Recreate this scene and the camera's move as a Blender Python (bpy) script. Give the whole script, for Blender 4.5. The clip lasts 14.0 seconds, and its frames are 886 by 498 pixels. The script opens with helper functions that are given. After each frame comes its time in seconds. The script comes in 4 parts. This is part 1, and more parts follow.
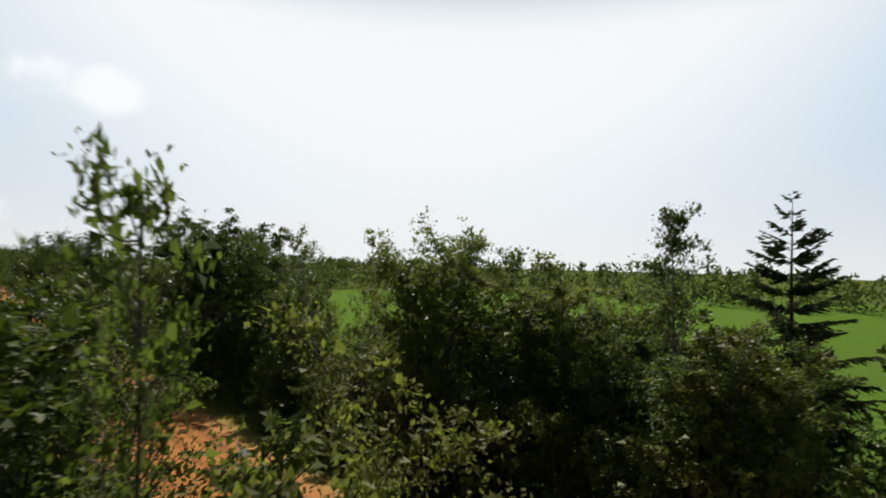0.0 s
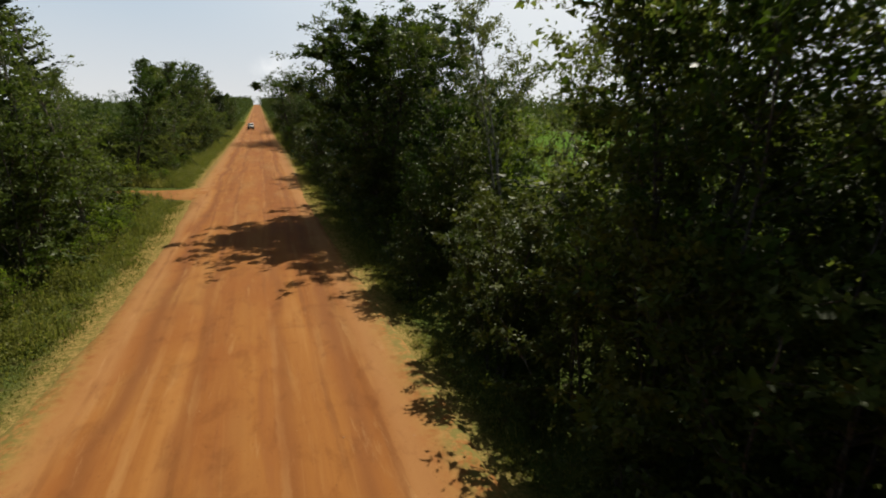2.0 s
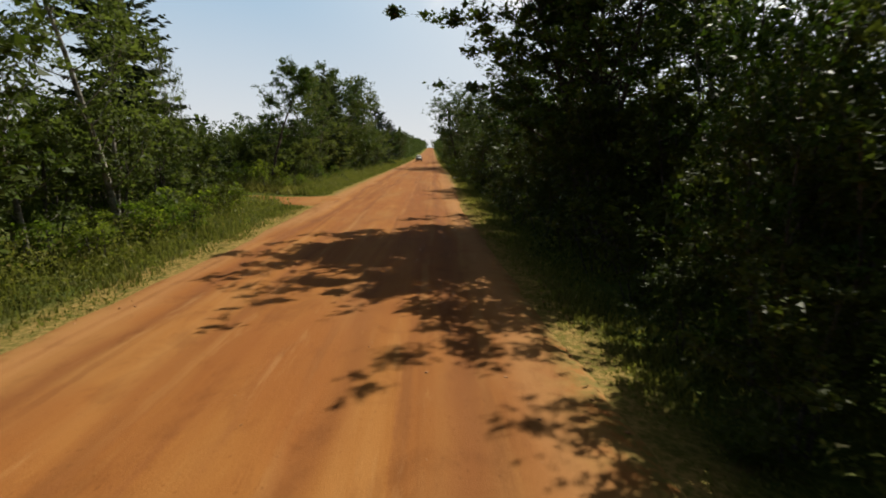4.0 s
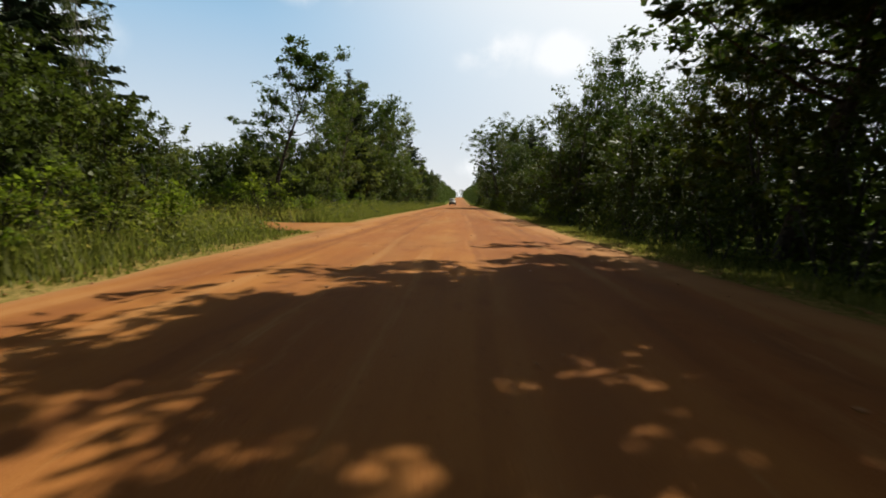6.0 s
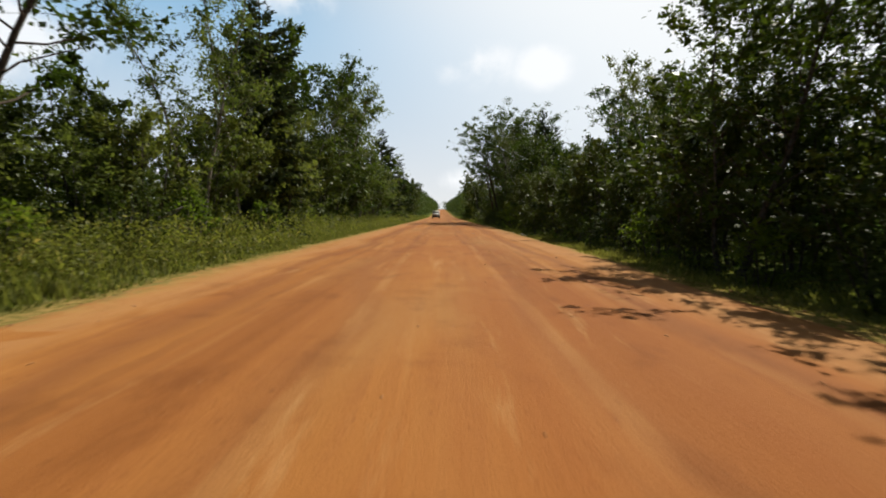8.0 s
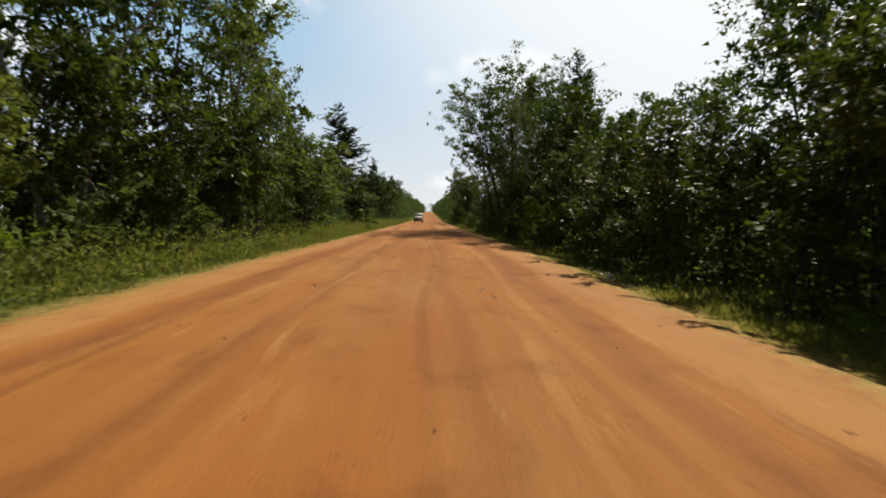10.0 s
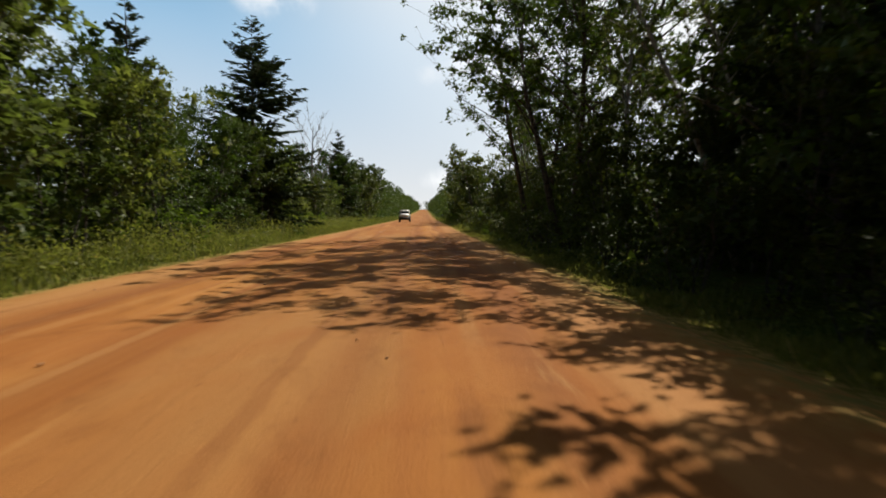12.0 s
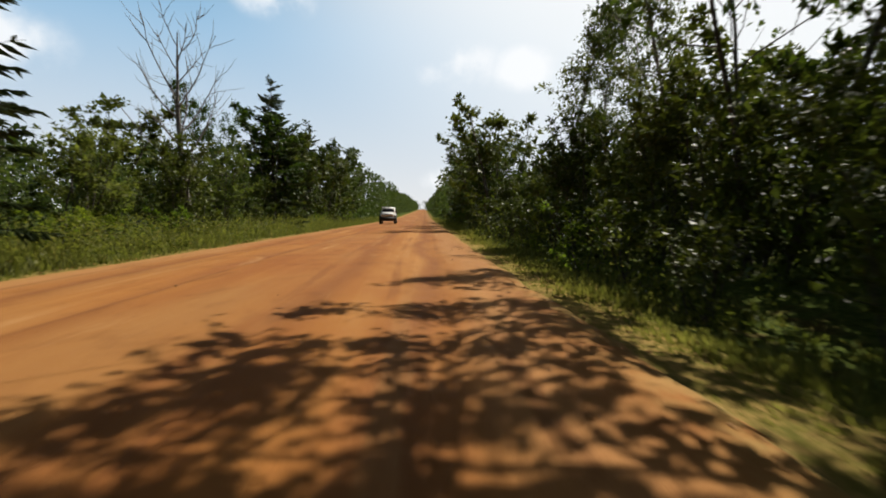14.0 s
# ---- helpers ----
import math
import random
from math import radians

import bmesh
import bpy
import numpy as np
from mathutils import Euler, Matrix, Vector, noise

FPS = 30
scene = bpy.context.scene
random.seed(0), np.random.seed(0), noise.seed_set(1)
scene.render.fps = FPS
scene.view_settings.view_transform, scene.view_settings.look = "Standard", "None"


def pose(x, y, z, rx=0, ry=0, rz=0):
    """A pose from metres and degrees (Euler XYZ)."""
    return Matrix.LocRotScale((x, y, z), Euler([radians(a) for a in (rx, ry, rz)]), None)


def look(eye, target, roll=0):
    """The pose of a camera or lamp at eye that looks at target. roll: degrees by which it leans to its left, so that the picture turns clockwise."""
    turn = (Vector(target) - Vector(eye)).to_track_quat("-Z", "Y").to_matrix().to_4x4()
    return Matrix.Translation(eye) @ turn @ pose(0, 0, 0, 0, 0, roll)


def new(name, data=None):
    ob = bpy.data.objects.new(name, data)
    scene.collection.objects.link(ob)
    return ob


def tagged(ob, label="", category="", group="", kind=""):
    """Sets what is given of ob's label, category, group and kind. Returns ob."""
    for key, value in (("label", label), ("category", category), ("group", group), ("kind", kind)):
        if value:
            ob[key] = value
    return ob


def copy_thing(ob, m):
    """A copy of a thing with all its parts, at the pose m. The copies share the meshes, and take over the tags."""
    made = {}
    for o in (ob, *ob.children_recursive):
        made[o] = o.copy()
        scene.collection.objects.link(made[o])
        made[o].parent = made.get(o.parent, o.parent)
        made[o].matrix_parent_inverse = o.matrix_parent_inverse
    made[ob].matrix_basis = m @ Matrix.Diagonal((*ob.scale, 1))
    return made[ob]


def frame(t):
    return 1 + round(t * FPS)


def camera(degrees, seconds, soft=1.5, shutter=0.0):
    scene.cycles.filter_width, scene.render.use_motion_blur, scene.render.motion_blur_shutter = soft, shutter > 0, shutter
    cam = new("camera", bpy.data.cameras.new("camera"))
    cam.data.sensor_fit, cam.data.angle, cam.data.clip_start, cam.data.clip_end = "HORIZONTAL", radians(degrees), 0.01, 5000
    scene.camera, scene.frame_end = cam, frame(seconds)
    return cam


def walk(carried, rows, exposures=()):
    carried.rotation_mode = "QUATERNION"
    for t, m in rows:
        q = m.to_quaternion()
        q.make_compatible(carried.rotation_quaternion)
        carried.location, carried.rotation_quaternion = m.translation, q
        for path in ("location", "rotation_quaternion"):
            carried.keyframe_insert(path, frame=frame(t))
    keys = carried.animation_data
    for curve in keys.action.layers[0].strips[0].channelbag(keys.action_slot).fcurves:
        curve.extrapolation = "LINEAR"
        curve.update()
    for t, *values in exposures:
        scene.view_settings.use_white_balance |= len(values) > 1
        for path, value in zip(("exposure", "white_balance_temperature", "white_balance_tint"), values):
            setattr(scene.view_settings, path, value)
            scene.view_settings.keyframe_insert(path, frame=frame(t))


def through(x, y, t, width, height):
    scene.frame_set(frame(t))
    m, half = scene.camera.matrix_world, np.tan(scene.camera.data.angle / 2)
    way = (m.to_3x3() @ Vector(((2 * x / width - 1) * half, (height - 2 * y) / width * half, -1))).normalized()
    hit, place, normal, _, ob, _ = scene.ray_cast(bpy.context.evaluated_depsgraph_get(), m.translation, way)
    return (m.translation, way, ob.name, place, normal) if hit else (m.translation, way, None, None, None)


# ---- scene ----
cam = camera(78.0, 14.0, soft=1.8, shutter=0.2)
PATH = [
    (0, pose(-7.876, 5.097, 9.313, 91.82, -1.63, -42.15)),
    (0.5, pose(-5.506, 7.899, 9.338, 85.45, -1.65, -38.07)),
    (1, pose(-3.011, 10.579, 8.642, 79.61, -1.29, -32.07)),
    (1.5, pose(-0.769, 12.990, 7.636, 76.68, -0.88, -25.10)),
    (2, pose(0.898, 15.583, 6.597, 75.58, -0.65, -18.14)),
    (2.5, pose(1.769, 18.609, 5.328, 75.77, -0.58, -12.20)),
    (3, pose(2.226, 22.003, 4.127, 76.63, -0.58, -7.32)),
    (3.5, pose(2.443, 25.687, 3.487, 77.36, -0.46, -3.04)),
    (3.7, pose(2.383, 27.088, 3.231, 78.38, -0.35, -2.18)),
    (5.8, pose(0.691, 38.892, 1.108, 84.71, -0.56, 1.80)),
    (6.0, pose(0.513, 40.558, 0.950, 85.08, -0.51, 1.74)),
    (6.5, pose(0.137, 45.157, 0.879, 85.63, -0.54, 1.21)),
    (7, pose(-0.057, 49.901, 0.830, 86.03, -0.61, 0.70)),
    (7.5, pose(-0.072, 54.679, 0.914, 86.04, -0.73, 0.32)),
    (8.2, pose(-0.015, 61.380, 1.143, 86.45, -0.49, -0.30)),
    (10.3, pose(0.859, 82.968, 1.269, 86.60, -0.32, -1.59)),
    (10.5, pose(0.939, 85.263, 1.225, 86.60, -0.33, -1.67)),
    (11, pose(1.231, 91.146, 1.202, 86.64, -0.38, -1.67)),
    (11.5, pose(1.417, 97.215, 1.253, 86.52, -0.23, -1.82)),
    (12, pose(1.612, 103.101, 1.171, 86.39, -0.07, -1.91)),
    (12.5, pose(1.904, 108.821, 1.037, 86.42, 0.12, -1.96)),
    (13, pose(2.409, 114.482, 0.928, 86.53, 0.05, -1.85)),
    (13.5, pose(2.606, 120.342, 0.886, 86.56, -0.14, -1.88)),
    (14, pose(2.487, 126.396, 1.043, 86.41, -0.13, -1.96)),
]
walk(cam, PATH, exposures=((0, 0.2), (1, 0.1), (3, 0.06), (4.5, 0.14), (6, 0.24), (10.5, 0.24), (14, 0.22)))

# ---------------------------------------------------------------- light
SUN_AZ, SUN_EL = 40.0, 48.0        # degrees to the right of the road's direction (+y), and above the ground
sun_way = Vector((math.sin(radians(SUN_AZ)) * math.cos(radians(SUN_EL)),
                  math.cos(radians(SUN_AZ)) * math.cos(radians(SUN_EL)), math.sin(radians(SUN_EL))))
sun_data = bpy.data.lights.new("sun", "SUN")
sun_data.energy, sun_data.angle, sun_data.color = 5.0, radians(0.45), (1.0, 0.935, 0.81)
sun = new("sun", sun_data)
sun.matrix_world = look(sun_way * 200, (0, 0, 0))

world = bpy.data.worlds.new("sky")
scene.world = world
world.use_nodes = True
wn, wl = world.node_tree.nodes, world.node_tree.links
wn.clear()
sky = wn.new("ShaderNodeTexSky")
sky.sky_type, sky.sun_disc = "NISHITA", False
sky.sun_elevation, sky.sun_rotation = radians(SUN_EL), radians(SUN_AZ)
sky.air_density, sky.dust_density, sky.ozone_density = 1.0, 0.3, 2.0
# summer haze that thickens towards the horizon, and soft fair-weather clouds
way = wn.new("ShaderNodeTexCoord")
axes = wn.new("ShaderNodeSeparateXYZ")
wl.new(way.outputs["Generated"], axes.inputs["Vector"])
haze = wn.new("ShaderNodeMapRange")
haze.interpolation_type = "SMOOTHSTEP"
for key, value in (("From Min", 0.60), ("From Max", 0.28), ("To Min", 0.0), ("To Max", 0.95)):
    haze.inputs[key].default_value = value
wl.new(axes.outputs["Z"], haze.inputs["Value"])
tone = wn.new("ShaderNodeValToRGB")
tone.color_ramp.elements[0].position, tone.color_ramp.elements[0].color = 0.02, (0.865, 0.885, 0.90, 1)
tone.color_ramp.elements[1].position, tone.color_ramp.elements[1].color = 0.36, (0.27, 0.54, 0.81, 1)
wl.new(axes.outputs["Z"], tone.inputs["Fac"])
tone_gain = wn.new("ShaderNodeVectorMath")
tone_gain.operation = "SCALE"
away = wn.new("ShaderNodeMapRange")       # the haze is brightest on the sun's side
for key, value in (("From Min", -0.5), ("From Max", 0.28), ("To Min", 5.0), ("To Max", 16.5)):
    away.inputs[key].default_value = value
wl.new(tone.outputs["Color"], tone_gain.inputs[0])
# forward scattering whitens the haze round the sun
near_sun = wn.new("ShaderNodeVectorMath")
near_sun.operation = "DOT_PRODUCT"
near_sun.inputs[1].default_value = sun_way
wl.new(way.outputs["Generated"], near_sun.inputs[0])
glow = wn.new("ShaderNodeMapRange")
glow.interpolation_type = "SMOOTHSTEP"
for key, value in (("From Min", 0.52), ("From Max", 0.86), ("To Min", 0.0), ("To Max", 0.95)):
    glow.inputs[key].default_value = value
wl.new(near_sun.outputs["Value"], glow.inputs["Value"])
wl.new(near_sun.outputs["Value"], away.inputs["Value"])
wl.new(away.outputs["Result"], tone_gain.inputs["Scale"])
hazy = wn.new("ShaderNodeMix")
hazy.data_type = "RGBA"
wl.new(tone_gain.outputs["Vector"], hazy.inputs["B"])
wl.new(haze.outputs["Result"], hazy.inputs["Factor"])
deep = wn.new("ShaderNodeHueSaturation")   # the thick humid air greys and dims the upper sky
deep.inputs["Saturation"].default_value, deep.inputs["Value"].default_value = 0.15, 0.58
wl.new(sky.outputs["Color"], deep.inputs["Color"])
wl.new(deep.outputs["Color"], hazy.inputs["A"])
white = wn.new("ShaderNodeMix")
white.data_type = "RGBA"
white.inputs["B"].default_value = (16.6, 16.9, 17.0, 1)
low = wn.new("ShaderNodeMapRange")        # and lies low over the land
low.interpolation_type = "SMOOTHSTEP"
for key, value in (("From Min", 0.54), ("From Max", 0.38), ("To Min", 0.08), ("To Max", 1.0)):
    low.inputs[key].default_value = value
wl.new(axes.outputs["Z"], low.inputs["Value"])
lit_haze = wn.new("ShaderNodeMath")
lit_haze.operation = "MULTIPLY"
wl.new(glow.outputs["Result"], lit_haze.inputs[0])
wl.new(low.outputs["Result"], lit_haze.inputs[1])
wl.new(lit_haze.outputs["Value"], white.inputs["Factor"])
wl.new(hazy.outputs["Result"], white.inputs["A"])
puffs = wn.new("ShaderNodeTexNoise")
puffs.inputs["Scale"].default_value, puffs.inputs["Detail"].default_value = 7.0, 8.0
puffs.inputs["Roughness"].default_value = 0.55
wl.new(way.outputs["Generated"], puffs.inputs["Vector"])
heaps = None
# fair-weather clouds: azimuth and height in degrees, size
for az, el, size in ((3.5, 15.0, 0.11), (10.0, 14.5, 0.09), (-38.0, 13.5, 0.15), (-14.5, 20.5, 0.10), (-2.5, 24.0, 0.06), (1.5, 3.5, 0.06), (-58.0, 20.0, 0.16), (150.0, 25.0, 0.3), (-120.0, 22.0, 0.3)):
    c = Vector((math.sin(radians(az)) * math.cos(radians(el)), math.cos(radians(az)) * math.cos(radians(el)), math.sin(radians(el))))
    off = wn.new("ShaderNodeVectorMath")
    off.operation = "SUBTRACT"
    off.inputs[1].default_value = c
    wl.new(way.outputs["Generated"], off.inputs[0])
    squash = wn.new("ShaderNodeVectorMath")
    squash.operation = "MULTIPLY"
    squash.inputs[1].default_value = (1, 1, 1.7)
    wl.new(off.outputs["Vector"], squash.inputs[0])
    far = wn.new("ShaderNodeVectorMath")
    far.operation = "LENGTH"
    wl.new(squash.outputs["Vector"], far.inputs[0])
    core = wn.new("ShaderNodeMapRange")
    core.inputs["From Min"].default_value, core.inputs["From Max"].default_value = size, 0.0
    wl.new(far.outputs["Value"], core.inputs["Value"])
    if heaps is None:
        heaps = core.outputs["Result"]
    else:
        top_of = wn.new("ShaderNodeMath")
        top_of.operation = "MAXIMUM"
        wl.new(heaps, top_of.inputs[0])
        wl.new(core.outputs["Result"], top_of.inputs[1])
        heaps = top_of.outputs["Value"]
torn = wn.new("ShaderNodeMapRange")
torn.clamp = False
for key, value in (("From Min", 0.28), ("From Max", 0.72), ("To Min", 0.0), ("To Max", 1.0)):
    torn.inputs[key].default_value = value
wl.new(puffs.outputs["Fac"], torn.inputs["Value"])
frayed = wn.new("ShaderNodeMath")
frayed.operation = "MULTIPLY"
wl.new(heaps, frayed.inputs[0])
wl.new(torn.outputs["Result"], frayed.inputs[1])
cover = wn.new("ShaderNodeMapRange")
cover.interpolation_type = "SMOOTHSTEP"
cover.inputs["From Min"].default_value, cover.inputs["From Max"].default_value = 0.10, 0.42
cover.inputs["To Max"].default_value = 0.85
wl.new(frayed.outputs["Value"], cover.inputs["Value"])
cloud = wn.new("ShaderNodeMix")
cloud.data_type = "RGBA"
cloud.inputs["B"].default_value = (17.0, 17.3, 17.6, 1)
back = wn.new("ShaderNodeBackground")
back.inputs["Strength"].default_value = 0.05
wout = wn.new("ShaderNodeOutputWorld")
wl.new(cover.outputs["Result"], cloud.inputs["Factor"])
wl.new(white.outputs["Result"], cloud.inputs["A"])
wl.new(cloud.outputs["Result"], back.inputs["Color"])
wl.new(back.outputs["Background"], wout.inputs["Surface"])

# ---------------------------------------------------------------- materials


def material(name, rough=0.8, spec=0.3):
    m = bpy.data.materials.new(name)
    m.use_nodes = True
    b = m.node_tree.nodes["Principled BSDF"]
    b.inputs["Roughness"].default_value = rough
    b.inputs["Specular IOR Level"].default_value = spec
    return m, m.node_tree.nodes, m.node_tree.links, b


def ramp(nodes, stops):
    r = nodes.new("ShaderNodeValToRGB")
    e = r.color_ramp.elements
    while len(e) < len(stops):
        e.new(0.5)
    for k, (p, c) in enumerate(stops):
        e[k].position, e[k].color = p, (*c, 1)
    return r


def noise_node(nodes, links, source, scale, detail=5, rough=0.55, stretch=(1, 1, 1), twist=0.0):
    mp = nodes.new("ShaderNodeMapping")
    mp.inputs["Scale"].default_value = stretch
    links.new(source, mp.inputs["Vector"])
    n = nodes.new("ShaderNodeTexNoise")
    n.inputs["Scale"].default_value, n.inputs["Detail"].default_value = scale, detail
    n.inputs["Roughness"].default_value, n.inputs["Distortion"].default_value = rough, twist
    links.new(mp.outputs["Vector"], n.inputs["Vector"])
    return n


def blend(nodes, links, a, b, fac, mode="MIX"):
    m = nodes.new("ShaderNodeMix")
    m.data_type, m.blend_type = "RGBA", mode
    for slot, v in (("A", a), ("B", b)):
        if isinstance(v, tuple):
            m.inputs[slot].default_value = (*v, 1)
        else:
            links.new(v, m.inputs[slot])
    if isinstance(fac, float):
        m.inputs["Factor"].default_value = fac
    else:
        links.new(fac, m.inputs["Factor"])
    return m.outputs["Result"]


def spread(nodes, links, value, lo, hi, to_lo=0.0, to_hi=1.0):
    m = nodes.new("ShaderNodeMapRange")
    m.interpolation_type = "SMOOTHSTEP"
    for k, v in (("From Min", lo), ("From Max", hi), ("To Min", to_lo), ("To Max", to_hi)):
        m.inputs[k].default_value = v
    links.new(value, m.inputs["Value"])
    return m.outputs["Result"]


def bump(nodes, links, b, height, strength, distance):
    n = nodes.new("ShaderNodeBump")
    n.inputs["Strength"].default_value, n.inputs["Distance"].default_value = strength, distance
    links.new(height, n.inputs["Height"])
    links.new(n.outputs["Normal"], b.inputs["Normal"])


def leaf_material(name, dark, light, pale, through=0.2, rough=0.45):
    """Leaves: every leaf its own green, a little light through the blade."""
    m, n, l, b = material(name, rough, 0.09)
    geo, info = n.new("ShaderNodeNewGeometry"), n.new("ShaderNodeObjectInfo")
    r = ramp(n, [(0.0, dark), (0.6, light), (0.97, light), (1.0, pale)])
    l.new(geo.outputs["Random Per Island"], r.inputs["Fac"])
    hue = n.new("ShaderNodeHueSaturation")
    l.new(r.outputs["Color"], hue.inputs["Color"])
    l.new(spread(n, l, info.outputs["Random"], 0, 1, 0.485, 0.515), hue.inputs["Hue"])
    l.new(spread(n, l, info.outputs["Random"], 0, 1, 1.15, 0.8), hue.inputs["Value"])
    l.new(hue.outputs["Color"], b.inputs["Base Color"])
    t = n.new("ShaderNodeBsdfTranslucent")
    warm = blend(n, l, hue.outputs["Color"], (0.9, 1.0, 0.25), 0.5, "MULTIPLY")
    gain = n.new("ShaderNodeVectorMath")
    gain.operation = "SCALE"
    gain.inputs["Scale"].default_value = 2.0
    l.new(warm, gain.inputs[0])
    l.new(gain.outputs["Vector"], t.inputs["Color"])
    mix = n.new("ShaderNodeMixShader")
    mix.inputs["Fac"].default_value = through
    l.new(b.outputs["BSDF"], mix.inputs[1])
    l.new(t.outputs["BSDF"], mix.inputs[2])
    l.new(mix.outputs["Shader"], n["Material Output"].inputs["Surface"])
    return m


def bark_material(name, dark, light, patches=6.0):
    m, n, l, b = material(name, 0.9, 0.2)
    tc = n.new("ShaderNodeTexCoord")
    grain = noise_node(n, l, tc.outputs["Object"], 14, 6, 0.65, (1, 1, 0.25))
    spots = noise_node(n, l, tc.outputs["Object"], patches, 3, 0.5, (1, 1, 1.6))
    r = ramp(n, [(0.3, dark), (0.7, light)])
    l.new(grain.outputs["Fac"], r.inputs["Fac"])
    l.new(blend(n, l, r.outputs["Color"], dark, spread(n, l, spots.outputs["Fac"], 0.5, 0.62)), b.inputs["Base Color"])
    bump(n, l, b, grain.outputs["Fac"], 0.6, 0.03)
    return m


def road_material(name="red clay", sides=True):
    """Packed red clay: wheel tracks and graded streaks along the road, loose sand at the sides, small stones."""
    m, n, l, b = material(name, 0.92, 0.15)
    tc = n.new("ShaderNodeTexCoord")
    p = tc.outputs["Object"]
    xyz = n.new("ShaderNodeSeparateXYZ")
    l.new(p, xyz.inputs["Vector"])
    long_streaks = noise_node(n, l, p, 1.0, 6, 0.6, (0.7, 0.022, 1), 0.3)
    fine_streaks = noise_node(n, l, p, 1.0, 5, 0.6, (2.0, 0.12, 1), 1.0)
    broad = noise_node(n, l, p, 0.45, 4, 0.5, (1.0, 0.16, 1))
    grit = noise_node(n, l, p, 55, 3, 0.7)
    r = ramp(n, [(0.34, (0.237, 0.083, 0.018)), (0.45, (0.297, 0.112, 0.026)), (0.56, (0.340, 0.137, 0.031)), (0.66, (0.404, 0.184, 0.051))])
    l.new(long_streaks.outputs["Fac"], r.inputs["Fac"])
    c = blend(n, l, r.outputs["Color"], (0.241, 0.087, 0.026), spread(n, l, fine_streaks.outputs["Fac"], 0.54, 0.72, 0, 0.5))
    c = blend(n, l, c, (0.404, 0.191, 0.058), spread(n, l, fine_streaks.outputs["Fac"], 0.44, 0.28, 0, 0.6))
    c = blend(n, l, c, (0.318, 0.149, 0.046), spread(n, l, broad.outputs["Fac"], 0.48, 0.66, 0, 0.75))
    side = n.new("ShaderNodeMath")
    side.operation = "ABSOLUTE"
    l.new(xyz.outputs["X"], side.inputs[0])
    # wandering wheel ruts, redder damp patches, pale scuffs and a sandy strip outside the ruts
    drift = n.new("ShaderNodeMath")
    drift.operation = "MULTIPLY_ADD"
    sway = noise_node(n, l, p, 0.12, 3, 0.5)
    l.new(sway.outputs["Fac"], drift.inputs[0])
    drift.inputs[1].default_value = 1.6
    l.new(side.outputs["Value"], drift.inputs[2])          # distance from the axis, plus about 0.8

    def band(lo, mid, hi, weight):
        m1 = n.new("ShaderNodeMath")
        m1.operation = "MULTIPLY"
        l.new(spread(n, l, drift.outputs["Value"], lo, mid), m1.inputs[0])
        l.new(spread(n, l, drift.outputs["Value"], hi, mid, 0, weight), m1.inputs[1])
        return m1.outputs["Value"]

    red = noise_node(n, l, p, 0.28, 4, 0.6, (1.0, 0.45, 1), 0.6)
    c = blend(n, l, c, (0.271, 0.090, 0.020), spread(n, l, red.outputs["Fac"], 0.46, 0.62, 0, 0.6))
    if sides:
        c = blend(n, l, c, (0.228, 0.083, 0.023), band(2.95, 3.35, 3.75, 0.8))
        c = blend(n, l, c, (0.237, 0.087, 0.023), band(1.55, 1.85, 2.2, 0.6))
        c = blend(n, l, c, (0.387, 0.186, 0.065), band(3.65, 4.2, 5.0, 0.75))
    wander = noise_node(n, l, p, 1.0, 2, 0.5, (0.000, 0.044, 0.000))
    lane = n.new("ShaderNodeMath")
    lane.operation = "MULTIPLY_ADD"
    l.new(wander.outputs["Fac"], lane.inputs[0])
    lane.inputs[1].default_value = 1.1
    l.new(xyz.outputs["X"], lane.inputs[2])                # across the road, plus about 0.55
    crumble = noise_node(n, l, p, 1.0, 5, 0.7, (5.0, 1.6, 1), 0.6)
    breaks = noise_node(n, l, p, 1.0, 3, 0.6, (0.6, 0.16, 1))
    ragged = n.new("ShaderNodeMath")
    ragged.operation = "MULTIPLY_ADD"
    l.new(crumble.outputs["Fac"], ragged.inputs[0])
    ragged.inputs[1].default_value = 0.16
    l.new(lane.outputs["Value"], ragged.inputs[2])         # and about 0.08 more

    def rut(at, half, weight, lo, hi):
        gap = n.new("ShaderNodeMath")
        gap.operation = "SUBTRACT"
        gap.inputs[1].default_value = at + 0.63
        l.new(ragged.outputs["Value"], gap.inputs[0])
        size = n.new("ShaderNodeMath")
        size.operation = "ABSOLUTE"
        l.new(gap.outputs["Value"], size.inputs[0])
        m2 = n.new("ShaderNodeMath")
        m2.operation = "MULTIPLY"
        l.new(spread(n, l, size.outputs["Value"], half, half * 0.35, 0, weight), m2.inputs[0])
        l.new(spread(n, l, breaks.outputs["Fac"], lo, hi), m2.inputs[1])
        return m2.outputs["Value"]

    if sides:
        for at in (-3.25, -2.15, -1.05, 0.75, 2.0, 2.95):
            c = blend(n, l, c, (0.430, 0.222, 0.078), rut(at + 0.15, 0.12, 0.34, 0.56, 0.38))
            c = blend(n, l, c, (0.195, 0.071, 0.019), rut(at, 0.10, 0.5, 0.44, 0.62))
    scuff = noise_node(n, l, p, 1.0, 6, 0.7, (1.9, 0.22, 1), 0.35)
    c = blend(n, l, c, (0.447, 0.241, 0.093), spread(n, l, scuff.outputs["Fac"], 0.58, 0.72, 0, 0.5))
    edge = spread(n, l, side.outputs["Value"], 3.3, 4.2, 0, 1.0 if sides else 0.2)
    litter = noise_node(n, l, p, 2.6, 6, 0.7)
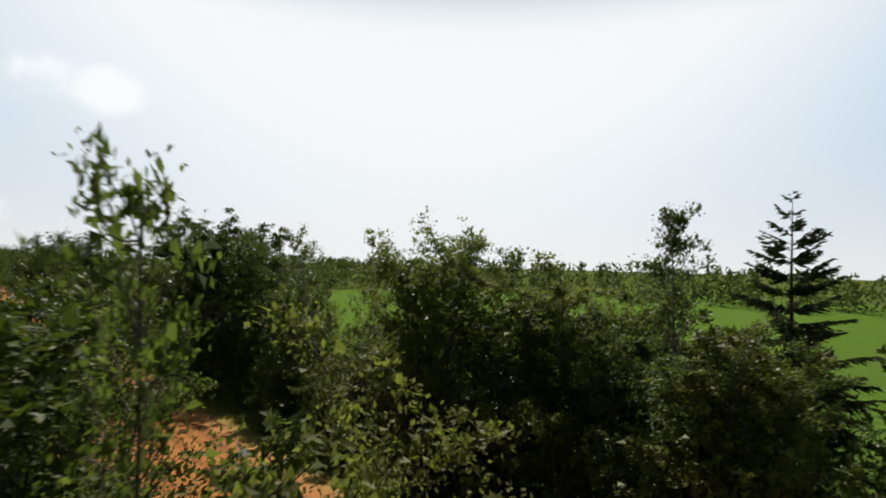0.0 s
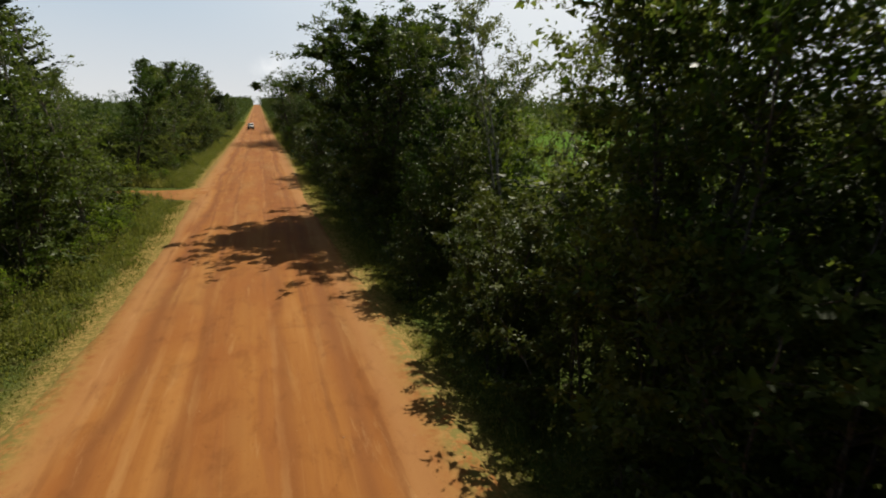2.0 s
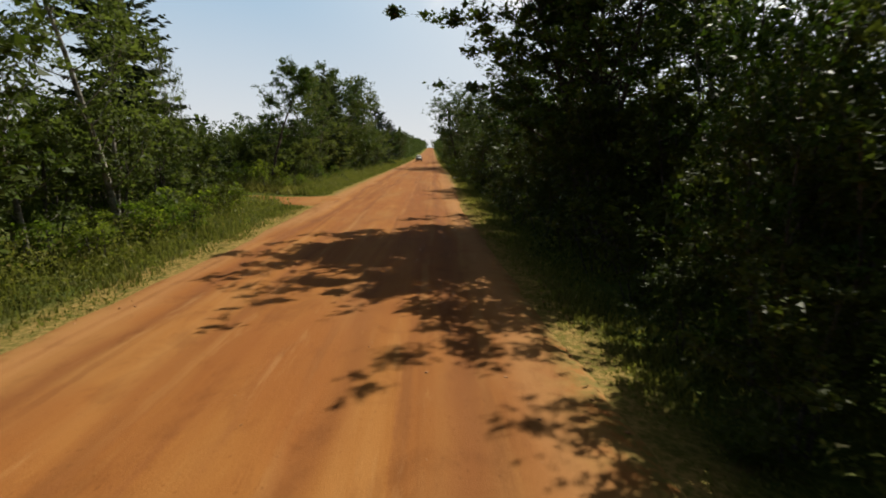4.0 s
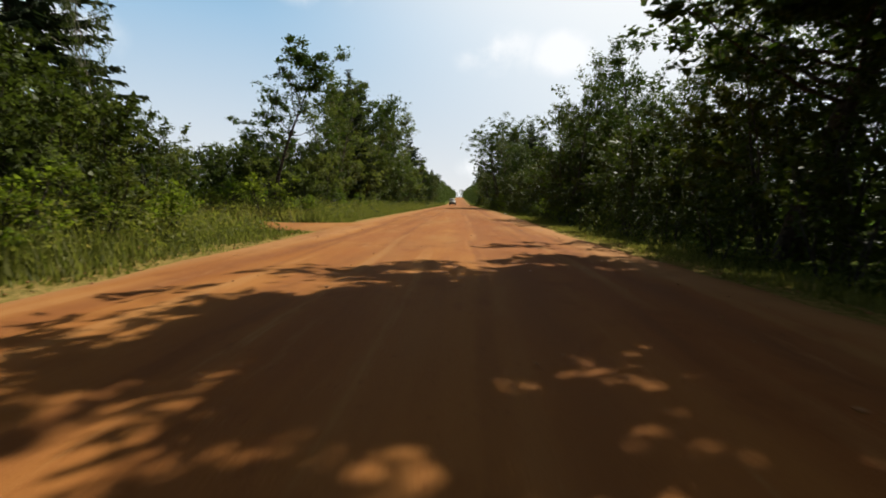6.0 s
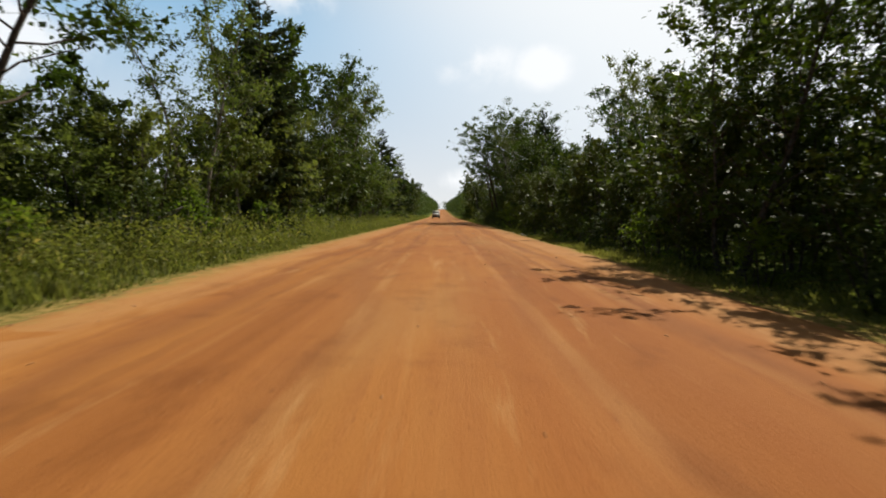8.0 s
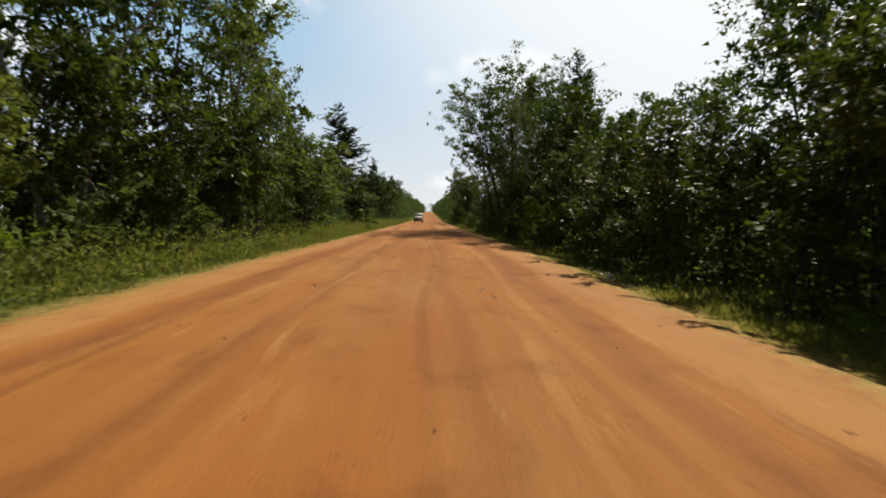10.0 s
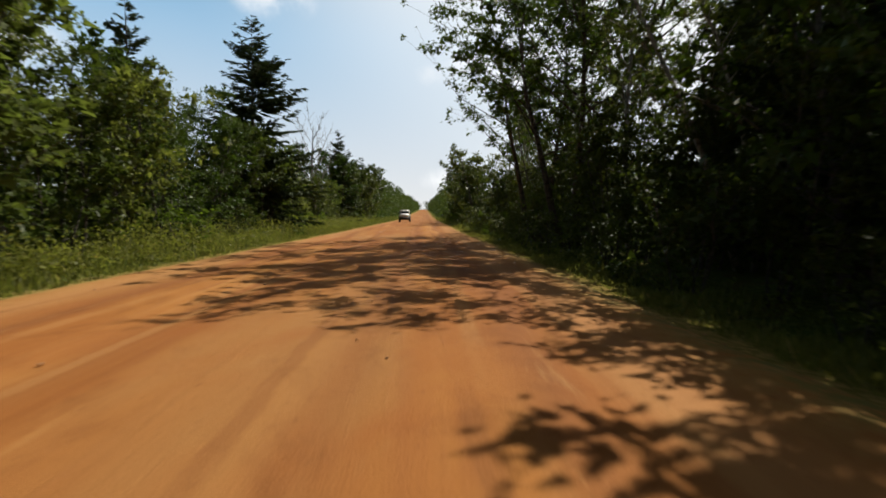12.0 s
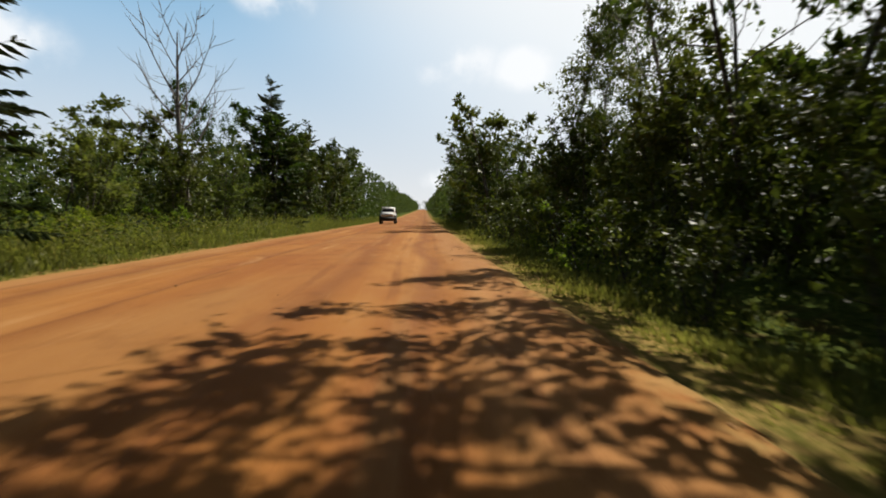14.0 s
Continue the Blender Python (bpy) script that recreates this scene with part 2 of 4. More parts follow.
    edge_mask = n.new("ShaderNodeMath")
    edge_mask.operation = "MULTIPLY"
    l.new(edge, edge_mask.inputs[0])
    l.new(spread(n, l, litter.outputs["Fac"], 0.35, 0.6), edge_mask.inputs[1])
    c = blend(n, l, c, (0.378, 0.208, 0.065), edge_mask.outputs["Value"])
    sprout = noise_node(n, l, p, 3.4, 6, 0.75)
    tuft = n.new("ShaderNodeMath")
    tuft.operation = "MULTIPLY"
    l.new(spread(n, l, side.outputs["Value"], 3.75, 4.35, 0, 1.0 if sides else 0.1), tuft.inputs[0])
    l.new(spread(n, l, sprout.outputs["Fac"], 0.40, 0.58), tuft.inputs[1])
    c = blend(n, l, c, (0.189, 0.159, 0.039), tuft.outputs["Value"])
    c = blend(n, l, c, (0.80, 0.80, 0.80), spread(n, l, grit.outputs["Fac"], 0.3, 0.8, 0.0, 0.35), "MULTIPLY")
    mottle = noise_node(n, l, p, 1.5, 6, 0.65, (1.0, 0.55, 1), 0.4)
    c = blend(n, l, c, (0.76, 0.72, 0.70), spread(n, l, mottle.outputs["Fac"], 0.50, 0.70, 0.0, 0.75), "MULTIPLY")
    specks = noise_node(n, l, p, 16, 4, 0.6, (1.0, 0.7, 1))
    c = blend(n, l, c, (0.62, 0.58, 0.56), spread(n, l, specks.outputs["Fac"], 0.62, 0.72, 0.0, 0.6), "MULTIPLY")
    l.new(c, b.inputs["Base Color"])
    add = n.new("ShaderNodeMath")
    add.operation = "ADD"
    l.new(fine_streaks.outputs["Fac"], add.inputs[0])
    l.new(spread(n, l, grit.outputs["Fac"], 0.2, 0.9, 0, 0.35), add.inputs[1])
    bump(n, l, b, add.outputs["Value"], 0.4, 0.03)
    return m


def soil_material():
    """Verge and woodland floor: dry grass, moss and dark earth."""
    m, n, l, b = material("verge turf", 1.0, 0.0)
    tc = n.new("ShaderNodeTexCoord")
    p = tc.outputs["Object"]
    a, f, d = noise_node(n, l, p, 0.35, 5), noise_node(n, l, p, 9, 6, 0.7), noise_node(n, l, p, 1.8, 5, 0.65)
    r = ramp(n, [(0.3, (0.035, 0.045, 0.015)), (0.5, (0.075, 0.10, 0.025)), (0.7, (0.16, 0.17, 0.05))])
    l.new(f.outputs["Fac"], r.inputs["Fac"])
    c = blend(n, l, r.outputs["Color"], (0.10, 0.065, 0.03), spread(n, l, d.outputs["Fac"], 0.5, 0.68, 0, 0.7))
    c = blend(n, l, c, (0.08, 0.115, 0.025), spread(n, l, a.outputs["Fac"], 0.45, 0.62, 0, 0.6))
    xyz = n.new("ShaderNodeSeparateXYZ")
    l.new(p, xyz.inputs["Vector"])
    side = n.new("ShaderNodeMath")
    side.operation = "ABSOLUTE"
    l.new(xyz.outputs["X"], side.inputs[0])
    dry = n.new("ShaderNodeMath")
    dry.operation = "MULTIPLY"
    l.new(spread(n, l, side.outputs["Value"], 5.5, 4.5), dry.inputs[0])
    l.new(spread(n, l, d.outputs["Fac"], 0.25, 0.5, 0.35, 1.0), dry.inputs[1])
    c = blend(n, l, c, blend(n, l, (0.16, 0.14, 0.035), (0.36, 0.24, 0.085), spread(n, l, f.outputs["Fac"], 0.38, 0.62)), dry.outputs["Value"])
    l.new(c, b.inputs["Base Color"])
    bump(n, l, b, f.outputs["Fac"], 0.8, 0.08)
    return m


def field_material():
    m, n, l, b = material("green crop", 1.0, 0.0)
    tc = n.new("ShaderNodeTexCoord")
    p = tc.outputs["Object"]
    rows = noise_node(n, l, p, 1.0, 4, 0.6, (1.3, 0.05, 1))
    a, f = noise_node(n, l, p, 0.05, 4), noise_node(n, l, p, 6, 5, 0.7)
    r = ramp(n, [(0.3, (0.060, 0.115, 0.016)), (0.55, (0.095, 0.175, 0.026)), (0.8, (0.14, 0.21, 0.04))])
    l.new(f.outputs["Fac"], r.inputs["Fac"])
    c = blend(n, l, r.outputs["Color"], (0.10, 0.15, 0.035), spread(n, l, a.outputs["Fac"], 0.4, 0.6, 0, 0.6))
    c = blend(n, l, c, (0.05, 0.10, 0.014), spread(n, l, rows.outputs["Fac"], 0.52, 0.66, 0, 0.4))
    l.new(c, b.inputs["Base Color"])
    bump(n, l, b, f.outputs["Fac"], 1.0, 0.15)
    return m


def plain_material(name, colour, rough=0.5, metal=0.0, wear=0.15):
    m, n, l, b = material(name, rough, 0.5)
    tc = n.new("ShaderNodeTexCoord")
    v = noise_node(n, l, tc.outputs["Object"], 9, 5, 0.6)
    l.new(blend(n, l, colour, tuple(c * 0.6 for c in colour), spread(n, l, v.outputs["Fac"], 0.45, 0.75, 0, wear)), b.inputs["Base Color"])
    b.inputs["Metallic"].default_value = metal
    return m


CLAY, TRACK, TURF, CROP = road_material(), road_material("track clay", False), soil_material(), field_material()
LEAF_ALDER = leaf_material("alder leaves", (0.036, 0.048, 0.009), (0.074, 0.094, 0.017), (0.12, 0.13, 0.045), 0.22, 0.46)
# lighter copy of the alder green: sunlight is put into the leaf colour
LEAF_SUNLIT = leaf_material("sunlit green leaves", (0.050, 0.065, 0.015), (0.098, 0.119, 0.028), (0.16, 0.175, 0.06), 0.42, 0.5)
LEAF_OAK = leaf_material("oak leaves", (0.030, 0.048, 0.007), (0.062, 0.094, 0.013), (0.11, 0.13, 0.035), 0.22, 0.45)
LEAF_POPLAR = leaf_material("poplar leaves", (0.046, 0.060, 0.015), (0.092, 0.112, 0.030), (0.18, 0.19, 0.09), 0.28, 0.5)
# yellower and lighter still, again with sunlight in the colour
LEAF_SUNLIT_YOUNG = leaf_material("sunlit young leaves", (0.060, 0.090, 0.009), (0.12, 0.160, 0.018), (0.19, 0.21, 0.04), 0.48, 0.55)
NEEDLES = leaf_material("spruce needles", (0.022, 0.033, 0.014), (0.050, 0.068, 0.028), (0.085, 0.10, 0.05), 0.10, 0.6)
GRASS = leaf_material("verge grass", (0.080, 0.088, 0.020), (0.160, 0.155, 0.042), (0.36, 0.28, 0.12), 0.40, 0.55)
WEED = leaf_material("verge weeds", (0.055, 0.070, 0.014), (0.125, 0.140, 0.030), (0.26, 0.22, 0.07), 0.38, 0.5)
FAR_LEAF = leaf_material("distant foliage", (0.032, 0.050, 0.013), (0.068, 0.094, 0.024), (0.10, 0.12, 0.04), 0.25, 0.6)
BARK_GREY = bark_material("grey bark", (0.040, 0.034, 0.028), (0.13, 0.115, 0.095))
BARK_PALE = bark_material("pale poplar bark", (0.10, 0.09, 0.07), (0.36, 0.33, 0.27), 4.0)
BARK_BROWN = bark_material("brown bark", (0.03, 0.022, 0.016), (0.11, 0.085, 0.06))
BARK_DEAD = bark_material("weathered dead wood", (0.09, 0.08, 0.07), (0.27, 0.245, 0.21))

# ---------------------------------------------------------------- mesh helpers


def mesh_object(name, verts, faces, mat, parent=None, smooth=False):
    """One mesh object from arrays of corners and of triangles or quads."""
    verts, faces = np.asarray(verts, np.float32), np.asarray(faces, np.int32)
    me = bpy.data.meshes.new(name)
    k = faces.shape[1]
    me.vertices.add(len(verts))
    me.vertices.foreach_set("co", verts.ravel())
    me.loops.add(faces.size)
    me.loops.foreach_set("vertex_index", faces.ravel())
    me.polygons.add(len(faces))
    me.polygons.foreach_set("loop_start", np.arange(0, faces.size, k, dtype=np.int32))
    me.polygons.foreach_set("use_smooth", np.full(len(faces), smooth))
    me.materials.append(mat)
    me.update(calc_edges=True)
    me.validate()
    ob = new(name, me)
    ob.parent = parent
    return ob


def part(name, bm, mat, parent=None, label="", smooth=False):
    me = bpy.data.meshes.new(name)
    bmesh.ops.recalc_face_normals(bm, faces=bm.faces)
    for f in bm.faces:
        f.smooth = smooth
    bm.to_mesh(me)
    bm.free()
    me.materials.append(mat)
    ob = new(name, me)
    ob.parent = parent
    return tagged(ob, label)


def unit(v):
    return v / np.maximum(np.linalg.norm(v, axis=-1, keepdims=True), 1e-9)


class Wood:
    """Gathers tapered round limbs into one mesh."""

    def __init__(self):
        self.v, self.f, self.n = [], [], 0

    def limb(self, pts, r0, r1, sides):
        pts = np.asarray(pts, float)
        k = len(pts)
        run = unit(np.gradient(pts, axis=0))
        a = unit(np.cross(run, np.tile([0.31, 0.95, 0.05], (k, 1))))
        b = np.cross(run, a)
        ang = np.arange(sides) * 2 * np.pi / sides
        rad = np.linspace(r0, r1, k)[:, None, None]
        ring = pts[:, None] + rad * (np.cos(ang)[None, :, None] * a[:, None] + np.sin(ang)[None, :, None] * b[:, None])
        self.v.append(ring.reshape(-1, 3))
        i, j = np.meshgrid(np.arange(k - 1), np.arange(sides), indexing="ij")
        i, j = i.ravel(), j.ravel()
        j2 = (j + 1) % sides
        q = np.stack([i * sides + j, i * sides + j2, (i + 1) * sides + j2, (i + 1) * sides + j], 1) + self.n
        self.f.append(q)
        self.n += k * sides

    def mesh(self, name, mat, parent):
        return mesh_object(name, np.concatenate(self.v), np.concatenate(self.f), mat, parent, True)


def leaf_blades(rng, at, size, out, droop=0.25, width=0.66, plain=0.0):
    """Pointed, slightly folded blades at the given places, turned outwards and at random."""
    n = len(at)
    way = unit(rng.normal(size=(n, 3)) * 0.8 + 0.7 * out + np.array([0, 0, -droop]))
    up = unit(rng.normal(size=(n, 3)) * 0.5 + 0.25 * out + np.array([0, 0, 0.9]))
    side = unit(np.cross(way, up))
    nor = np.cross(side, way)
    s = (size * rng.uniform(0.65, 1.3, n))[:, None]
    w = s * width * rng.uniform(0.8, 1.15, (n, 1))
    k = int(n * plain)          # the first k are flat three-cornered blades, the rest folded along the rib
    flat = np.stack([at + way * s * 0.12 + side * w * 0.55, at + way * s, at + way * s * 0.25 - side * w * 0.55], 1)[:k]
    v = np.stack([at, at + way * s * 0.45 + side * w * 0.5 + nor * s * 0.10, at + way * s, at + way * s * 0.45 - side * w * 0.5 + nor * s * 0.10], 1)[k:]
    f = np.arange(n - k)[:, None] * 4 + 3 * k
    return np.concatenate([flat.reshape(-1, 3), v.reshape(-1, 3)]), np.concatenate([np.arange(3 * k).reshape(-1, 3), f + [0, 1, 2], f + [0, 2, 3]])


def curve_line(rng, start, way, length, k, wobble, lift):
    """A wandering line that bends towards the light."""
    pts, p, d = [np.array(start, float)], np.array(start, float), unit(np.array(way, float))
    for _ in range(k):
        d = unit(d + rng.normal(size=3) * wobble + np.array([0, 0, lift]))
        p = p + d * length / k
        pts.append(p.copy())
    return np.array(pts)


def leafy_tree(name, seed, height, reach, bare, stems, limbs, leaves, leaf, mat, bark, trunk=0.11, rise=0.55, cloud=0.42, lean=0.06, top=0.6, low_reach=1.0, twigs=3, even=2.0, plain=0.3, up=0.0):
    """A broad-leaved tree: stems, limbs, twigs and a crown of single leaves."""
    rng = np.random.default_rng(seed)
    root = new(name)
    wood, tips = Wood(), []
    for s in range(stems):
        a = rng.uniform(0, 2 * np.pi)
        off = np.array([math.cos(a), math.sin(a), 0]) * (0.0 if stems == 1 else rng.uniform(0.1, 0.4))
        hgt = height * (1.0 if s == 0 else rng.uniform(0.8, 1.0))
        way = np.array([math.cos(a) * lean * (1 + 2.2 * (stems > 1)), math.sin(a) * lean * (1 + 2.2 * (stems > 1)), 1])
        line = curve_line(rng, off - np.array([0, 0, 0.25]), way, hgt + 0.25, 7, 0.08, 0.05)
        r = trunk * (1.0 if s == 0 else 0.7)
        wood.limb(line, r, 0.012, 6 if r > 0.05 else 4)
        cum = np.linspace(0, 1, len(line))
        for k in range(limbs // stems):
            u = bare + (1 - bare) * ((k + rng.uniform(0, 1)) / (limbs // stems)) ** 0.9
            u = min(u, 0.985)
            p = np.array([np.interp(u, cum, line[:, j]) for j in range(3)])
            az = k * 2.4 + rng.uniform(-0.5, 0.5)
            v = (u - bare) / (1 - bare)
            prof = (low_reach + (1 - low_reach) * min(1, v / 0.35)) * (1 - (max(0, v - 0.3) / 0.7) ** 2.2 * (1 - top * 0.6))
            ln = reach * prof * rng.uniform(0.65, 1.15)
            el = rise * rng.uniform(0.3, 1.2) + 0.5 * v
            bl = curve_line(rng, p, (math.cos(az), math.sin(az), el), ln, 5, 0.16, 0.06)
            wood.limb(bl[[0, 1, 3, 5]], max(0.012, r * 0.42 * (1 - 0.7 * u)), 0.006, 4 if r > 0.1 else 3)
            for j in range(twigs):
                q = bl[rng.integers(2, 6)]
                tw = curve_line(rng, q, unit(bl[-1] - bl[0]) + rng.normal(size=3) * 0.7, ln * rng.uniform(0.25, 0.5), 2, 0.2, 0.05)
                wood.limb(tw, 0.010, 0.004, 3)
                tips += [tw[1], tw[2]]
            tips += [bl[2], bl[3], bl[4], bl[5]]
        tips += list(line[-3:])
    tips = np.array(tips)
    # clusters of unequal weight leave gaps in the crown
    weight = rng.gamma(even, 1.0, len(tips))
    size = cloud * (0.45 + 0.8 * rng.uniform(0, 1, len(tips)) ** 1.5)
    weight *= (size / cloud) ** 1.3 * (1 + up * np.maximum(0, tips[:, 2]) / height)
    pick = rng.choice(len(tips), leaves, p=weight / weight.sum())
    deep = rng.uniform(0, 1, leaves) ** 0.45
    at = tips[pick] + unit(rng.normal(size=(leaves, 3))) * size[pick][:, None] * np.array([1, 1, 0.62]) * deep[:, None]
    at[:, 2] = np.maximum(at[:, 2], 0.08)
    mid = np.array([0, 0, height * 0.5])
    order = np.argsort(deep)         # the shaded inner leaves are larger and flat, the outer ones small
    v, f = leaf_blades(rng, at[order], leaf * np.where(deep < 0.62, 1.25, 0.66)[order], unit(at - mid)[order], plain=plain)
    wood.mesh("trunk", bark, root)
    mesh_object("crown", v, f, mat, root)
    return root


def spruce_tree(name, seed, height, reach, whorls, bare=0.06, sprays=26):
    """A spruce: straight trunk, drooping boughs in whorls, and hanging sprays of needles."""
    rng = np.random.default_rng(seed)
    root = new(name)
    wood, V, D = Wood(), [], []
    line = curve_line(rng, (0, 0, -0.25), (0, 0, 1), height + 0.25, 8, 0.012, 0.05)
    wood.limb(line, height * 0.016, 0.01, 7)
    for w in range(whorls):
        u = bare + (0.99 - bare) * (w / (whorls - 1)) ** 0.92
        z = u * height
        c = np.array([np.interp(z, line[:, 2], line[:, j]) for j in range(3)])
        ln0 = reach * (1 - u) ** 0.66 + 0.12
        for k in range(9 if u < 0.85 else 5):
            if rng.uniform() < 0.12:
                continue
            az = rng.uniform(0, 6.283)
            ln = ln0 * rng.uniform(0.55, 1.18)
            tilt = -0.25 + 0.85 * u ** 1.5
            d = np.array([math.cos(az), math.sin(az), tilt])
            bl = curve_line(rng, c + rng.normal(size=3) * np.array([0, 0, 0.1]), d, ln, 5, 0.06, 0.03)
            wood.limb(bl, 0.022 * (1 - u) + 0.008, 0.004, 3)
            n = max(4, int(sprays * (ln / reach) * 1.3))
            t = rng.uniform(0.12, 1.0, n)
            p = np.stack([np.interp(t, np.linspace(0, 1, 6), bl[:, j]) for j in range(3)], 1)
            side = np.array([-math.sin(az), math.cos(az), 0]) * rng.choice([-1, 1], n)[:, None]
            way = unit(side * rng.uniform(0.3, 1.0, (n, 1)) + unit(bl[-1] - bl[0]) * 0.7 + np.array([0, 0, -0.55]) * rng.uniform(0, 1, (n, 1)))
            V.append(p)
            D.append(way * (0.20 + 0.24 * ln * (1.1 - t))[:, None] * rng.uniform(0.7, 1.3, (n, 1)))
    p, d = np.concatenate(V), np.concatenate(D)
    n = len(p)
    ln = np.linalg.norm(d, axis=1, keepdims=True)
    a = unit(np.cross(d, rng.normal(size=(n, 3))))
    b = np.cross(unit(d), a)
    w = 0.022 + 0.065 * ln
    blades = []
    for s in (a, b):
        blades.append(np.stack([p - d * 0.1, p + d * 0.35 + s * w, p + d, p + d * 0.35 - s * w], 1))
    v = np.concatenate(blades).reshape(-1, 3)
    f = np.arange(2 * n)[:, None] * 4
    wood.mesh("trunk", BARK_BROWN, root)
    mesh_object("crown", v, np.concatenate([f + [0, 1, 2], f + [0, 2, 3]]), NEEDLES, root)
    return root


def bare_tree(name, seed, height, reach, limbs, leaves=0):
    """A dead or dying tree: pale trunk and bare forked branches."""
    rng = np.random.default_rng(seed)
    root = new(name)
    wood, tips = Wood(), []
    line = curve_line(rng, (0, 0, -0.25), (0.05, 0.02, 1), height + 0.25, 9, 0.05, 0.05)
    wood.limb(line, height * 0.024, 0.02, 7)
    cum = np.linspace(0, 1, len(line))
    for k in range(limbs):
        u = 0.36 + 0.6 * (k + rng.uniform()) / limbs
        p = np.array([np.interp(u, cum, line[:, j]) for j in range(3)])
        az = k * 2.4 + rng.uniform(-0.4, 0.4)
        ln = reach * (1.15 - 0.7 * u) * rng.uniform(0.6, 1.2)
        bl = curve_line(rng, p, (math.cos(az), math.sin(az), 0.5 + 0.7 * u), ln, 6, 0.13, 0.10)
        wood.limb(bl, 0.065 * (1.25 - u), 0.010, 4)
        for j in range(7):
            tw = curve_line(rng, bl[rng.integers(2, 6)], unit(bl[-1] - bl[0]) + rng.normal(size=3) * 0.6, ln * rng.uniform(0.25, 0.5), 4, 0.15, 0.08)
            wood.limb(tw, 0.018, 0.006, 3)
            tips += list(tw[1:])
    wood.mesh("trunk", BARK_DEAD, root)
    if leaves:
        tips = np.array(tips)
        at = tips[rng.integers(0, len(tips), leaves)] + rng.normal(size=(leaves, 3)) * 0.12
        v, f = leaf_blades(rng, at, 0.11, np.zeros_like(at))
        mesh_object("crown", v, f, LEAF_POPLAR, root)
    return root


# ---------------------------------------------------------------- ground and road

ROAD = 4.35                                    # half the usual width of the clay


def road_edge(y, side):
    """Where the clay ends at the left (-1) or right (1)."""
    if side < 0:
        return -float(np.interp(y, (20, 28, 35, 46, 55, 70, 92, 103, 123, 141, 170), (4.7, 4.7, 4.15, 3.9, 4.1, 4.75, 4.55, 4.4, 4.4, 4.2, 4.2)))
    return float(np.interp(y, (20, 30, 50, 62, 71, 91, 100, 119, 138, 170), (4.7, 4.6, 3.95, 3.95, 4.25, 4.5, 4.65, 4.5, 4.2, 4.2)))


def rise(y):
    """The road is level, then climbs gently to a far crest."""
    t = np.clip((np.asarray(y, float) - 190) / 120, 0, 1)
    return np.where(np.asarray(y) < 310, 0.75 * t * t, 0.75 + (np.minimum(y, 950) - 310) * 0.0125)


def ripple(x, y, s):
    return noise.noise(Vector((x * s, y * s, 3.7)))


def land(x, y):
    """Height of the ground beside the road: a shallow ditch on both sides."""
    a = abs(x)
    ditch = -0.28 * math.exp(-((a - 6.3) / 1.1) ** 2) if x > 0 else -0.05 * math.exp(-((a - 5.6) / 0.8) ** 2) + 0.15 * min(1, max(0, (a - 6) / 3))
    rough = 0.10 * ripple(x, y, 0.35) * min(1, max(0, (a - 4.5) / 2))
    return float(rise(y)) - 0.05 + ditch * (a < 40) + rough


xs = sorted({s * v for s in (-1, 1) for v in [0, 2.2, 4.0, 4.5, 5, 5.5, 6, 6.6, 7.2, 8, 9, 10.5, 12.5, 15, 20, 30, 45, 70, 110, 180, 300, 600, 1200, 2500]})
ys = [-2500, -1000, -400, -150, -60] + [-30 + 1.5 * k for k in range(180)] + [250, 275, 300, 350, 420, 520, 650, 800, 950, 1300, 2000, 3200]
gv = [(x, y, land(x, y)) for y in ys for x in xs]
nx = len(xs)
gf = [(j * nx + i, j * nx + i + 1, (j + 1) * nx + i + 1, (j + 1) * nx + i) for j in range(len(ys) - 1) for i in range(nx - 1)]
ground = tagged(mesh_object("ground", gv, gf, TURF, None, True), "grassy verge and dark woodland floor beside a clay road", "ground", kind="structure")

# clay road: crowned, with two pairs of wheel tracks and ragged edges
rx = np.concatenate([np.linspace(-1, 1, 41)])
ry = np.concatenate([np.arange(-60, 230, 0.5), np.arange(230, 500, 4.0), np.arange(500, 1000, 20.0)])
rv = []
for y in ry:
    wl_ = -road_edge(y, -1) + 0.12 * ripple(0.0, y, 0.25) + 0.10 * ripple(5.0, y, 0.9)
    wr_ = road_edge(y, 1) + 0.12 * ripple(9.0, y, 0.25) + 0.12 * ripple(14.0, y, 0.9)
    zb = float(rise(y))
    for u in rx:
        x = u * (wl_ if u < 0 else wr_)
        a = abs(u)
        crown = 0.07 * (1 - a * a)
        ruts = sum(-0.032 * math.exp(-((x - c - 0.3 * ripple(c, y, 0.05)) / 0.17) ** 2) for c in (-2.7, -1.1, 1.0, 2.7))
        berm = 0.03 * math.exp(-((a - 0.86) / 0.05) ** 2) * (0.5 + ripple(x, y, 0.7))
        lip = -0.12 * max(0, (a - 0.94) / 0.06)
        rv.append((x, y, zb + crown + ruts + berm + lip + 0.006 * ripple(x, y, 2.5)))
k = len(rx)
rf = [(j * k + i, j * k + i + 1, (j + 1) * k + i + 1, (j + 1) * k + i) for j in range(len(ry) - 1) for i in range(k - 1)]
road = tagged(mesh_object("road", rv, rf, CLAY, None, True), "straight red clay road with faint wheel tracks and sandy edges", "road", kind="structure")

